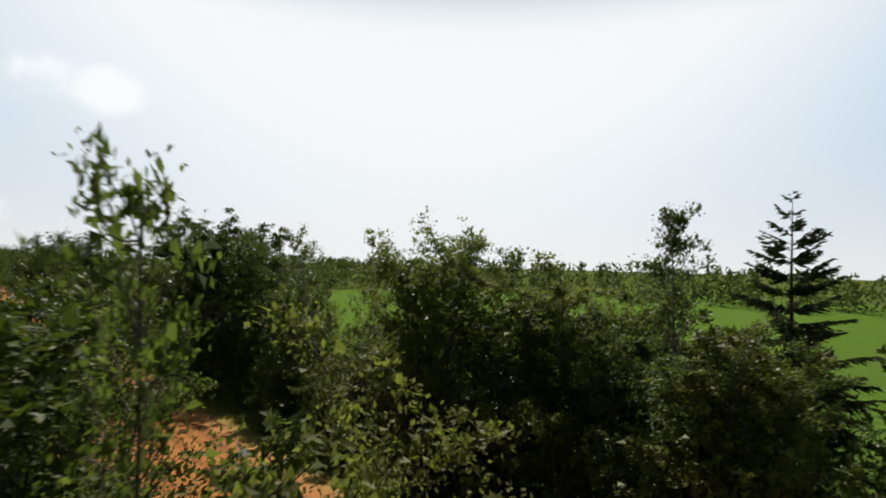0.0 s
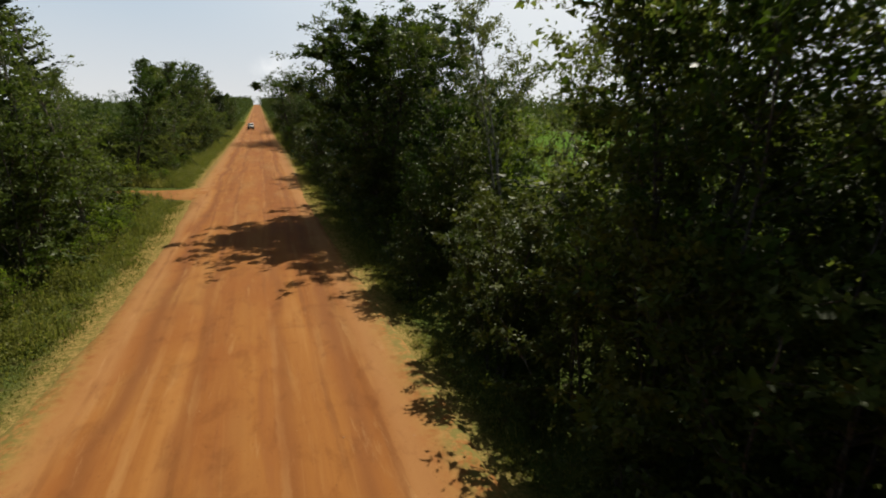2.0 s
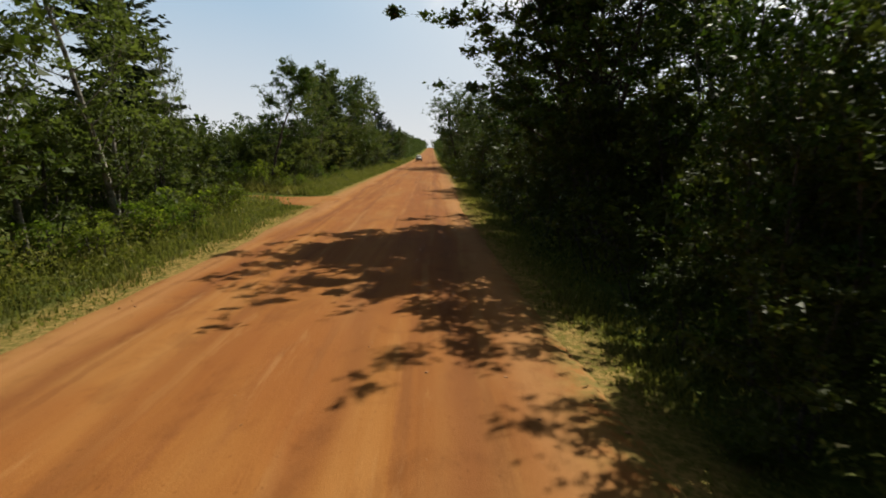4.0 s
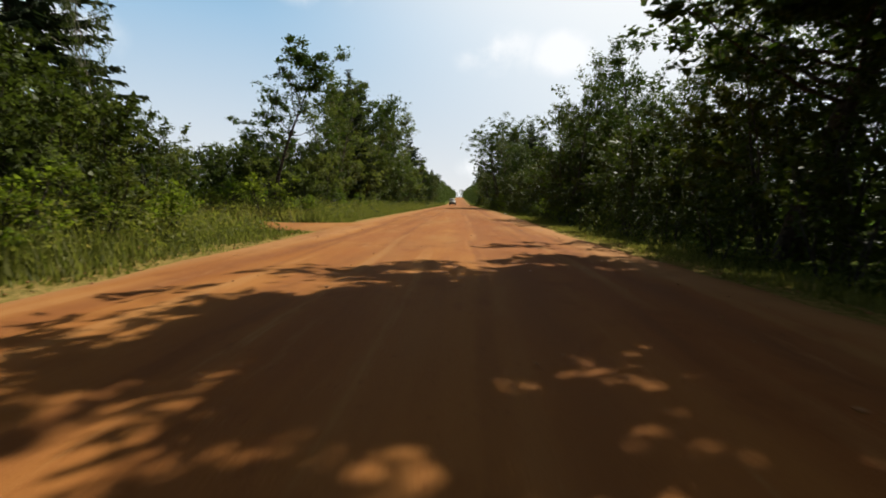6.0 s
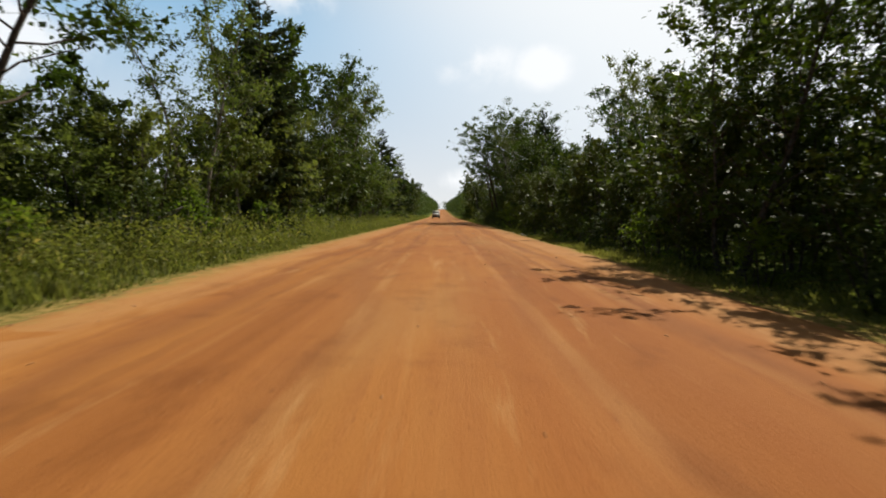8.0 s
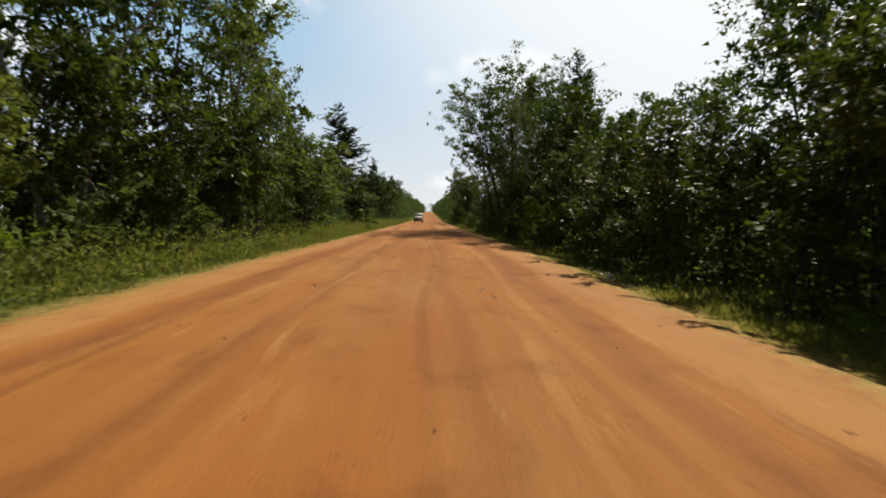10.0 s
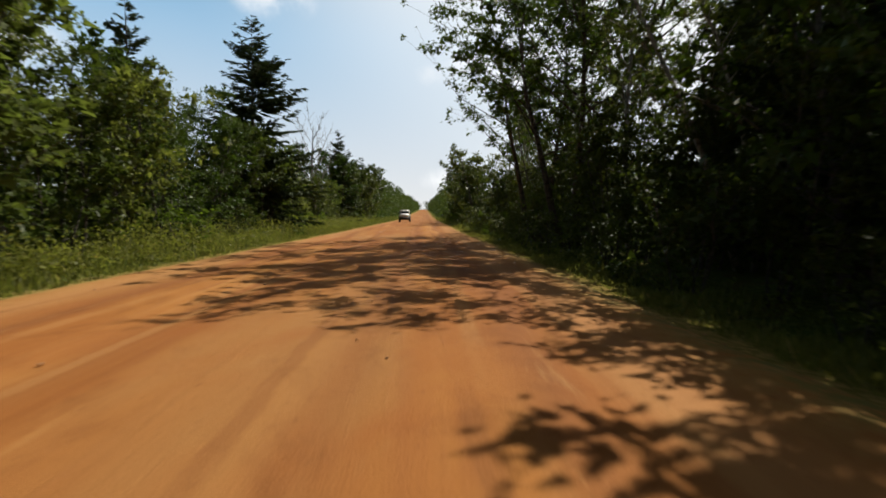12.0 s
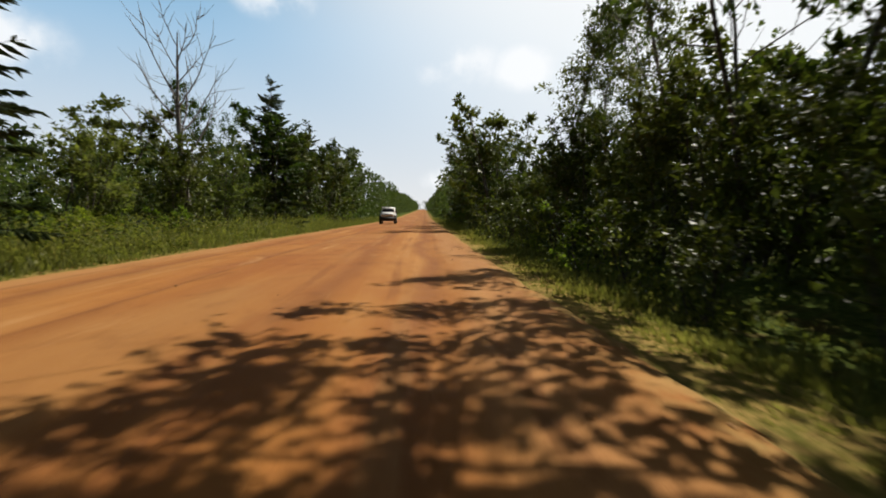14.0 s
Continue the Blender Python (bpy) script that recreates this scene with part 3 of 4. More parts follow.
# a dirt track that leaves the road through the verge
tv, tf = [], []
cols, rows_ = 13, 34
for j in range(rows_):
    t = j / (rows_ - 1)
    x = -3.2 - 21 * t
    mid_y = 61.6 + 4.5 * t * t
    half = 1.7 + 2.3 * math.exp(-t * 21 / 2.2)
    for i in range(cols):
        u = 2 * i / (cols - 1) - 1
        y = mid_y + u * (half + 0.25 * ripple(x, u, 0.8))
        tv.append((x, y, max(land(x, y), -0.02) * (1 - 0.0) + 0.055 - 0.10 * max(0, (abs(u) - 0.8) / 0.2) - 0.03 * math.exp(-((abs(u) - 0.45) / 0.15) ** 2)))
tf = [(j * cols + i, (j + 1) * cols + i, (j + 1) * cols + i + 1, j * cols + i + 1) for j in range(rows_ - 1) for i in range(cols - 1)]
tagged(mesh_object("dirt_track", tv, tf, TRACK, None, True), "sandy clay track turning off the road", "track", kind="structure")

# open crop field behind the trees
fx = [19, 22, 30, 45, 70, 110, 160, 230]
fy = [-120, -60, -20, 0, 20, 40, 60, 80, 100, 130, 170]
fv = [(x, y, land(x, y) + 0.12) for y in fy for x in fx]
ff = [(j * len(fx) + i, j * len(fx) + i + 1, (j + 1) * len(fx) + i + 1, (j + 1) * len(fx) + i) for j in range(len(fy) - 1) for i in range(len(fx) - 1)]
tagged(mesh_object("field", fv, ff, CROP, None, True), "bright green crop field behind the roadside trees", "field", kind="structure")

# ---------------------------------------------------------------- trees

def alder(seed, h, reach, leaves, leaf, mat=LEAF_ALDER, stems=4, bare=0.06, twigs=3, plain=0.8):
    return leafy_tree("alder_tree", seed, h, reach, bare, stems, 40, leaves, leaf, mat, BARK_GREY, 0.06, 0.65, 0.34, 0.045, twigs=twigs, plain=plain)


KINDS = {
    "alder": (lambda: alder(11, 6.0, 1.9, 4600, 0.185, twigs=1), 6.0, "bushy grey-green alder with several thin stems", "tree"),
    "alder_tall": (lambda: alder(31, 7.0, 1.7, 4600, 0.175, stems=3, bare=0.15, twigs=2), 7.0, "upright grey-green alder with slender stems", "tree"),
    "alder_wide": (lambda: alder(12, 4.6, 2.3, 4000, 0.195, stems=5, bare=0.02, twigs=1), 4.6, "wide dense alder clump reaching to the ground", "tree"),
    # alder in the leaf colour that has sunlight painted in
    "alder_sunny": (lambda: alder(37, 5.0, 2.2, 4600, 0.175, LEAF_SUNLIT, 5, 0.02, 1), 5.0, "full green alder bush with sunlit leaves", "tree"),
    "hedge_near": (lambda: alder(38, 4.8, 2.1, 6800, 0.15, LEAF_ALDER, 5, 0.02, 1), 4.8, "dark close-grown alder thicket with small leaves", "tree"),
    "alder_near": (lambda: alder(35, 8.8, 1.6, 13000, 0.11, stems=2, bare=0.15, twigs=5), 8.8, "tall alder with small glossy leaves at its top", "tree"),
    "alder_tip": (lambda: leafy_tree("alder_tree", 39, 10.0, 0.95, 0.80, 1, 14, 800, 0.13, LEAF_SUNLIT, BARK_GREY, 0.07, 0.8, 0.26, 0.01, 0.5), 10.0, "slender young alder whose leafy tip stands above the scrub", "tree"),
    "alder_top": (lambda: leafy_tree("alder_tree", 44, 8.8, 1.5, 0.32, 4, 64, 13000, 0.115, LEAF_SUNLIT, BARK_GREY, 0.06, 0.9, 0.32, 0.02, 0.95, 0.7, 3, up=2.0), 8.8, "alder with a broad bright green leafy top", "tree"),
    "alder_bush": (lambda: leafy_tree("alder_tree", 45, 8.8, 1.7, 0.40, 3, 66, 15000, 0.10, LEAF_SUNLIT, BARK_GREY, 0.06, 0.7, 0.36, 0.008, 1.1, 0.8, 3, 3.0, up=2.0), 8.8, "tall alder with a full rounded sunlit crown", "tree"),
    "alder_back": (lambda: alder(32, 6.0, 2.1, 3100, 0.235, twigs=0, plain=1.0), 6.0, "leafy alder in the second row of the hedge", "tree"),
    "maple_back": (lambda: alder(33, 7.5, 2.3, 3200, 0.235, LEAF_OAK, 2, 0.12, 0, 1.0), 7.5, "dark green young maple behind the hedge", "tree"),
    "willow_back": (lambda: alder(36, 6.0, 2.2, 3400, 0.19, LEAF_SUNLIT_YOUNG, 4, 0.06, 1, 1.0), 6.0, "bright green young willow in the sun behind the hedge", "tree"),
    "willow": (lambda: leafy_tree("willow_tree", 13, 9.5, 2.6, 0.05, 6, 120, 24000, 0.165, LEAF_SUNLIT, BARK_GREY, 0.09, 0.9, 0.50, 0.055, 1.4, twigs=3, even=4.0, plain=0.5, up=4.0),
               9.5, "yellow-green willow with upright sunlit twigs", "tree"),
    "maple": (lambda: leafy_tree("maple_tree", 14, 9.0, 2.7, 0.10, 2, 50, 6800, 0.20, LEAF_OAK, BARK_GREY, 0.11, 0.55, 0.46, plain=0.8),
              9.0, "dark green red maple with a dense rounded crown", "tree"),
    "maple_airy": (lambda: leafy_tree("maple_tree", 34, 8.5, 2.7, 0.36, 3, 42, 6800, 0.175, LEAF_OAK, BARK_GREY, 0.09, 0.7, 0.42, plain=0.5),
                   8.5, "several-stemmed maple with bare lower trunks", "tree"),
    "oak": (lambda: leafy_tree("oak_tree", 15, 12.5, 5.2, 0.30, 1, 72, 42000, 0.235, LEAF_OAK, BARK_BROWN, 0.24, 0.5, 0.55, 0.05, 1.1, 0.9, 5, 1.6, up=1.5),
            12.5, "spreading oak overhanging the clay road", "tree"),
    "oak_forked": (lambda: leafy_tree("oak_tree", 25, 12.5, 5.2, 0.34, 3, 66, 18000, 0.20, LEAF_OAK, BARK_BROWN, 0.22, 0.7, 0.46, 0.06, 0.95, 1.0, 4, 1.3),
                   12.5, "forked oak with dark bare trunks beside the road", "tree"),
    "poplar": (lambda: leafy_tree("poplar_tree", 16, 9.5, 1.6, 0.16, 1, 52, 6000, 0.145, LEAF_POPLAR, BARK_PALE, 0.11, 0.8, 0.36),
               9.5, "slender trembling poplar with an airy crown", "tree"),
    "aspen": (lambda: leafy_tree("aspen_tree", 40, 9.5, 2.0, 0.08, 2, 60, 8000, 0.145, LEAF_SUNLIT, BARK_PALE, 0.10, 0.75, 0.40, 0.03, 0.6),
              9.5, "dense green aspen with leaves down to the grass", "tree"),
    "birch": (lambda: leafy_tree("birch_tree", 17, 9.0, 2.0, 0.30, 2, 40, 5000, 0.14, LEAF_POPLAR, BARK_PALE, 0.09, 0.7, 0.36),
              9.0, "thin twin-stemmed birch with see-through foliage", "tree"),
    "lone": (lambda: leafy_tree("maple_tree", 18, 9.0, 3.4, 0.34, 1, 24, 8000, 0.17, LEAF_OAK, BARK_BROWN, 0.12, 0.6, 0.40),
             9.0, "lone open-crowned maple with tiered branches", "tree"),
    "spruce": (lambda: spruce_tree("spruce_tree", 19, 12.0, 4.6, 30, 0.10, 46),
               12.0, "tall dark spruce with drooping boughs", "spruce"),
    "spruce_open": (lambda: spruce_tree("spruce_tree", 27, 12.0, 4.2, 17, 0.12, 60),
                    12.0, "sunlit spruce with separate level boughs", "spruce"),
    "spruce_thin": (lambda: spruce_tree("spruce_tree", 20, 10.0, 2.5, 24, sprays=44),
                    10.0, "narrow dark spruce with a pointed top", "spruce"),
    "dead": (lambda: bare_tree("dead_tree", 21, 8.5, 4.6, 14),
             8.5, "bare dead tree with pale forked branches", "dead tree"),
    "dead_thin": (lambda: bare_tree("dead_tree", 29, 7.0, 2.2, 7),
                  7.0, "thin dead tree with few bare branches", "dead tree"),
    "shrub": (lambda: leafy_tree("shrub", 22, 2.4, 1.3, 0.02, 5, 22, 1150, 0.15, LEAF_ALDER, BARK_GREY, 0.03, 0.6, 0.30, twigs=0, plain=0.7),
              2.4, "low leafy shrub at the edge of the verge", "shrub"),
    "shrub_bright": (lambda: leafy_tree("shrub", 23, 2.2, 1.2, 0.02, 5, 22, 1100, 0.15, LEAF_SUNLIT_YOUNG, BARK_GREY, 0.03, 0.6, 0.28, twigs=0, plain=0.7),
                     2.2, "light green sapling thicket on the verge", "shrub"),
}
made_first, full_height, top_off = {}, {}, {}


def plant(kind, x, y, h, turn=None, wide=1.0, rng=random.Random(5)):
    """A tree of a kind with its foot on the ground at x, y, h metres high."""
    build, tall, label, category = KINDS[kind]
    turn = (x * 137.5 + y * 53.7 + 40.0 * h) % 360 if turn is None else turn
    first = kind not in made_first
    if first:
        made_first[kind] = tagged(build(), label, category, "trees and shrubs along the road")
        z = [v.co.z for o in made_first[kind].children for v in o.data.vertices if o.name.startswith("crown") or len(made_first[kind].children) == 1]
        full_height[kind] = float(np.percentile(z, 99.8))
        high = [v.co for o in made_first[kind].children if o.name.startswith("crown") for v in o.data.vertices if v.co.z > 0.93 * full_height[kind]]
        top_off[kind] = sum(high, Vector()) / max(1, len(high))
    s = h / full_height[kind]
    if kind in ("alder_tip", "alder_top", "alder_near", "alder_bush"):      # slender ones are set by where their tip stands
        away = Matrix.Rotation(radians(turn), 3, "Z") @ top_off[kind] * s * wide
        x, y = x - away.x, y - away.y
    m = pose(x, y, land(x, y), rng.uniform(-1, 1), rng.uniform(-1, 1), turn) @ Matrix.Diagonal((s * wide, s * wide, s, 1))
    ob = made_first[kind] if first else copy_thing(made_first[kind], m)
    ob.matrix_basis = m
    return ob


# trees that stand out, one by one
for kind, x, y, h, wide in (
        # right-hand side, from the start of the road onwards
        ("poplar", 11.2, 13.9, 11.6, 0.85), ("spruce_open", 17.9, 12.1, 12.6, 0.9), ("willow", 9.8, 24.9, 11.5, 1.15), ("alder_top", 9.6, 18.8, 9.9, 1.6), ("alder_top", 11.4, 19.2, 9.6, 1.5),
        ("alder_tall", 8.0, 12.6, 8.0, 1.1), ("alder_top", 8.6, 15.6, 8.2, 1.3), ("alder_tall", 7.8, 20.8, 8.0, 1.1), ("alder_tall", 12.6, 16.6, 8.4, 1.2), ("alder_top", 13.4, 21.5, 8.4, 1.4), ("maple", 12.6, 27.0, 10.4, 1.1), ("maple", 7.9, 22.7, 9.4, 0.9), ("alder_tall", 14.8, 14.6, 8.0, 1.2), ("alder_top", 9.0, 9.8, 7.6, 1.5), ("alder_top", 11.6, 11.2, 7.8, 1.5), ("maple", 6.6, 35.8, 5.2, 0.8), ("willow_back", 13.5, 45.0, 6.4, 1.2), ("willow_back", 15.0, 49.0, 6.8, 1.2), ("willow_back", 17.5, 52.0, 6.6, 1.2), ("willow_back", 14.0, 56.0, 6.5, 1.2), ("willow_back", 18.0, 60.0, 7.0, 1.2), ("willow_back", 21.5, 55.0, 6.4, 1.2), ("willow_back", 24.0, 62.0, 6.8, 1.2), ("willow", 14.5, 18.0, 7.5, 1.2),
        ("birch", 11.6, 38.2, 12.0, 0.9), ("birch", 11.9, 35.6, 10.4, 0.7), ("aspen", 10.7, 43.4, 10.8, 1.15), ("dead_thin", 11.2, 32.8, 6.0, 0.7), ("oak", 7.3, 52.2, 13.8, 1.44), ("alder_tall", 7.2, 37.2, 6.0, 1.1), ("oak_forked", 7.2, 47.4, 12.4, 1.15), ("maple_airy", 10.4, 42.6, 8.8, 1.0), ("alder_tall", 6.9, 29.4, 3.8, 1.0), ("alder_tall", 6.5, 27.6, 5.2, 1.2), ("maple_airy", 11.8, 58.8, 8.8, 1.0), ("birch", 11.8, 62.4, 9.0, 1.0),
        ("maple", 6.5, 71.8, 7.4, 1.05), ("poplar", 10.9, 66.5, 9.0, 1.2), ("maple_airy", 10.6, 71.0, 9.0, 1.1), ("maple_airy", 10.9, 76.5, 9.6, 1.0), ("maple", 10.2, 82.0, 8.2, 1.0),
        ("birch", 12.0, 87.0, 9.5, 0.9), ("maple", 12.6, 95.8, 9.2, 1.1), ("maple_back", 14.2, 93.6, 9.4, 1.1), ("maple_back", 14.6, 98.2, 9.6, 1.1), ("maple_back", 13.6, 89.2, 8.6, 1.1), ("maple_back", 13.8, 103.0, 8.4, 1.1), ("maple_airy", 12.2, 91.6, 9.2, 1.1), ("maple", 12.0, 101.0, 6.8, 1.2), ("maple", 10.6, 105.5, 7.8, 1.2), ("maple", 7.7, 110.6, 8.8, 1.1), ("spruce", 9.8, 113.0, 11.0, 0.8), ("spruce", 10.6, 117.4, 10.4, 0.75), ("poplar", 8.0, 120.0, 12.0, 0.8), ("birch", 8.8, 115.0, 10.0, 0.9),
        ("spruce", 12.6, 121.5, 11.0, 0.9), ("maple_back", 13.4, 112.6, 8.4, 1.1), ("maple_back", 13.2, 116.6, 8.4, 1.1), ("maple_back", 14.4, 119.8, 8.4, 1.1), ("oak_forked", 7.3, 124.0, 13.8, 1.15), ("oak_forked", 7.5, 131.0, 13.4, 1.2), ("maple", 8.2, 128.0, 6.4, 0.9), ("maple_airy", 8.6, 136.4, 11.4, 0.85), ("poplar", 9.2, 141.0, 9.4, 0.9),
        ("birch", 10.6, 143.5, 9.6, 0.8), ("poplar", 8.0, 147.6, 9.0, 1.0), ("poplar", 9.6, 149.0, 9.0, 0.9), ("maple", 8.5, 172.0, 8.0, 1.1),
        ("willow_back", 13.5, 14.5, 6.5, 1.2), ("willow_back", 16.0, 17.5, 6.0, 1.3), ("alder_back", 13.0, 22.5, 7.0, 1.2), ("willow_back", 16.5, 24.5, 5.5, 1.3), ("alder_back", 15.0, 28.0, 6.5, 1.2),
        ("willow_back", 13.0, 36.5, 4.2, 1.5), ("willow_back", 15.5, 40.0, 4.2, 1.5), ("willow_back", 12.5, 31.0, 4.4, 1.4), ("willow_back", 17.5, 33.5, 4.2, 1.5), ("willow_back", 19.5, 41.0, 4.0, 1.5), ("willow_back", 14.0, 25.5, 7.0, 1.3), ("willow_back", 16.0, 21.5, 7.0, 1.3), ("willow_back", 18.0, 24.0, 6.5, 1.3), ("willow_back", 20.5, 33.5, 4.2, 1.4), ("willow_back", 21.0, 46.0, 4.2, 1.4), ("willow_back", 17.0, 47.0, 4.5, 1.4), ("alder_back", 16.0, 33.0, 5.5, 1.3), ("willow_back", 11.5, 42.5, 5.5, 1.2), ("alder_back", 15.0, 46.0, 5.5, 1.3), ("willow_back", 19.0, 20.5, 5.0, 1.3),
        ("alder_back", 18.5, 14.5, 6.0, 1.3), ("maple_back", 19.0, 8.0, 7.0, 1.2), ("willow_back", 19.5, 29.0, 4.5, 1.4), ("alder_back", 11.8, 33.0, 3.9, 1.3), ("alder_back", 18.0, 38.0, 5.0, 1.4), ("alder_back", 14.5, 12.0, 7.4, 1.3), ("maple_back", 17.5, 26.5, 6.5, 1.3), ("alder_back", 21.0, 24.0, 5.5, 1.4), ("maple_back", 22.0, 17.0, 6.0, 1.3),
        # left-hand side
        ("alder_tip", -7.12, 8.3, 9.95, 0.55), ("alder_bush", -5.40, 9.15, 8.98, 1.0), ("alder_bush", -6.5, 12.2, 8.75, 0.9), ("alder_near", -7.4, 11.4, 9.0, 1.2), ("alder_near", -7.4, 12.4, 8.6, 0.9), ("alder_top", -6.7, 11.6, 8.7, 1.1), ("alder_near", -6.6, 15.2, 9.2, 1.1), ("alder_near", -6.6, 18.6, 9.0, 1.1), ("alder", -9.5, 13.5, 8.2, 1.0), ("maple", -8.4, 17.0, 7.4, 1.0), ("alder", -11.5, 9.0, 8.6, 1.2),
        ("maple", -9.2, 40.5, 9.0, 1.1), ("aspen", -8.5, 43.2, 9.0, 1.0), ("aspen", -7.7, 46.4, 10.2, 1.2), ("maple", -8.9, 122.0, 6.6, 1.0), ("maple_back", -10.6, 125.4, 7.8, 1.0), ("maple_airy", -9.8, 129.4, 7.6, 0.9), ("spruce", -13.8, 58.0, 15.0, 0.75), ("birch", -9.9, 56.6, 8.6, 0.45), ("lone", -9.7, 70.3, 9.4, 1.2),
        ("alder_sunny", -11.8, 74.0, 4.6, 1.1), ("alder_sunny", -13.8, 75.5, 4.8, 1.1), ("alder_sunny", -10.6, 76.2, 5.4, 1.0), ("aspen", -7.9, 77.0, 9.0, 0.9), ("spruce", -8.0, 83.6, 11.0, 0.75), ("aspen", -8.0, 81.0, 9.8, 0.9), ("aspen", -8.2, 88.5, 8.6, 1.0), ("aspen", -8.4, 93.5, 11.0, 1.0),
        ("maple_back", -10.4, 90.6, 11.5, 1.0), ("maple_back", -10.8, 95.4, 12.0, 1.0), ("maple_back", -10.6, 100.4, 12.0, 1.0), ("maple", -8.6, 98.0, 12.2, 1.1), ("aspen", -7.9, 102.5, 12.6, 1.1), ("maple", -8.5, 106.6, 12.2, 0.95), ("maple", -8.8, 112.0, 10.4, 0.9), ("aspen", -8.4, 116.5, 8.6, 1.0),
        ("spruce", -8.6, 136.2, 12.6, 1.04), ("spruce_thin", -11.0, 127.0, 10.0, 0.9), ("dead", -7.9, 151.0, 10.2, 1.0), ("maple_airy", -9.6, 157.5, 7.8, 0.8),
        ("spruce_thin", -7.9, 164.6, 10.2, 1.1), ("spruce_thin", -9.7, 184.0, 10.4, 1.1), ("spruce_thin", -9.2, 197.0, 10.5, 1.1)):
    plant(kind, x, y, h, None, wide)

# hedgerow of self-sown trees on both sides: (from, to, kinds, from the axis, least and most height, spacing)
HEDGE = (
    # left: tall scrub, open bushes before the track, then close trees
    (-14, 6, ("alder", "maple"), -9.0, 6.0, 8.0, 3.4),
    (20, 38, ("alder", "alder_sunny", "maple", "alder_tall"), -8.4, 5.5, 7.4, 2.8),
    (38, 51, ("alder", "alder_sunny", "alder_wide"), -8.2, 4.0, 6.2, 2.7),
    (51, 56, ("alder_sunny",), -8.8, 3.2, 3.8, 2.4),
    (74, 92, ("alder_sunny", "alder", "alder_sunny"), -8.0, 3.6, 5.6, 2.4),
    (92, 119, ("alder_wide", "alder_sunny", "alder"), -7.7, 3.8, 6.4, 2.6),
    (119, 137, ("alder", "alder_sunny", "maple"), -8.1, 4.6, 6.4, 2.8),
    (137, 162, ("alder_wide", "alder_sunny", "alder_wide"), -8.3, 3.0, 4.4, 2.6),
    (162, 206, ("alder_back", "maple_back", "alder_back"), -8.2, 5.5, 8.5, 3.0),
    # right: dark hedge to the ground
    (-14, 12, ("alder", "alder_wide", "alder_wide"), 7.7, 4.5, 6.5, 2.7),
    (12, 25, ("hedge_near",), 7.7, 4.0, 5.6, 2.3),
    (25, 41, ("hedge_near",), 7.6, 3.0, 4.2, 2.2),
    (41, 45, ("hedge_near",), 7.7, 4.0, 5.0, 2.3),
    (44, 60, ("alder_wide", "alder", "hedge_near"), 7.5, 3.8, 5.0, 2.5),
    (60, 114, ("alder_wide", "alder", "alder_wide"), 7.5, 3.2, 4.8, 2.4),
    (114, 162, ("alder_wide", "alder", "alder_wide"), 7.9, 3.4, 4.8, 2.5),
    (162, 206, ("alder_back", "maple_back", "alder_back"), 8.0, 5.5, 8.5, 3.0))
pick = random.Random(8)
for start, stop, kinds, x, least, most, step in HEDGE:
    y = start + step / 2
    while y < stop:
        plant(pick.choice(kinds), x + pick.uniform(-0.5, 0.6), y + pick.uniform(-0.7, 0.7), pick.uniform(least, most), None, pick.uniform(0.95, 1.25))
        y += step
# second row
y = -12.0
while y < 205:
    if y < 50 or 88 < y < 180:
        plant(pick.choice(("alder_back", "maple_back")), -12.2 + pick.uniform(-1.4, 1), y, pick.uniform(4.0, 6.0) if 118 < y < 165 else pick.uniform(4.5, 7.0), None, pick.uniform(1.1, 1.4))
    low = 25 < y < 45
    dense = 110 < y < 130
    low = low or 95 < y < 110
    plant("maple_back" if dense else pick.choice(("alder_back", "maple_back")), (12.2 if dense else 11.4) + pick.uniform(-1, 1.6), y + 1.4,
          pick.uniform(3.0, 4.2) if low else pick.uniform(5.2, 6.8) if dense else pick.uniform(4.0, 6.2), None, pick.uniform(0.9, 1.1) if dense else pick.uniform(1.1, 1.4))
    y += 4.2
# shrubs between trees and grass
y = -6.0
while y < 200:
    if not 55.5 < y < 66.5:
        plant(pick.choice(("shrub", "shrub_bright")), -7.2 + pick.uniform(-0.5, 0.4), y, pick.uniform(0.9, 1.8), None, pick.uniform(0.9, 1.4))
    kind = "hedge_near" if 14 < y < 38 else pick.choice(("shrub", "shrub", "shrub", "shrub_bright"))
    plant(kind, 6.2 + pick.uniform(-0.3, 0.5), y + 1.1, pick.uniform(1.3, 2.4), None, pick.uniform(1.1, 1.5))
    y += 3.0
# thicket beside the track
for x, y, h in ((-8.6, 53.0, 4.2), (-9.2, 57.2, 3.6), (-11.3, 57.6, 4.4), (-13.2, 57.6, 4.8), (-15.0, 57.7, 4.6), (-10.2, 55.6, 4.2), (-17.0, 58.0, 3.6), (-21.0, 58.5, 4.0), (-12.2, 52.5, 4.6), (-15.0, 54.0, 4.6),
                (-8.6, 72.2, 3.0), (-10.4, 71.8, 3.2), (-12.0, 73.0, 4.0), (-14.2, 73.2, 4.2), (-16.0, 72.6, 3.6), (-18.0, 74.0, 4.4), (-9.0, 75.0, 4.0), (-20.0, 74.5, 3.8), (-24.0, 75.5, 4.2), (-28.0, 76.0, 4.5), (-12.5, 78.5, 4.2), (-16.0, 79.5, 4.4), (-21.0, 80.5, 4.8), (-26.0, 81.0, 5.0)):
    plant(pick.choice(("alder_sunny", "alder_wide")), x, y, h, None, 1.15)
for k in range(14):
    plant(pick.choice(("shrub_bright", "shrub", "shrub_bright")), -7.6 - 1.25 * k, 67.6 + 0.30 * k + pick.uniform(-0.4, 1.6), pick.uniform(1.2, 2.3), None, 1.3)

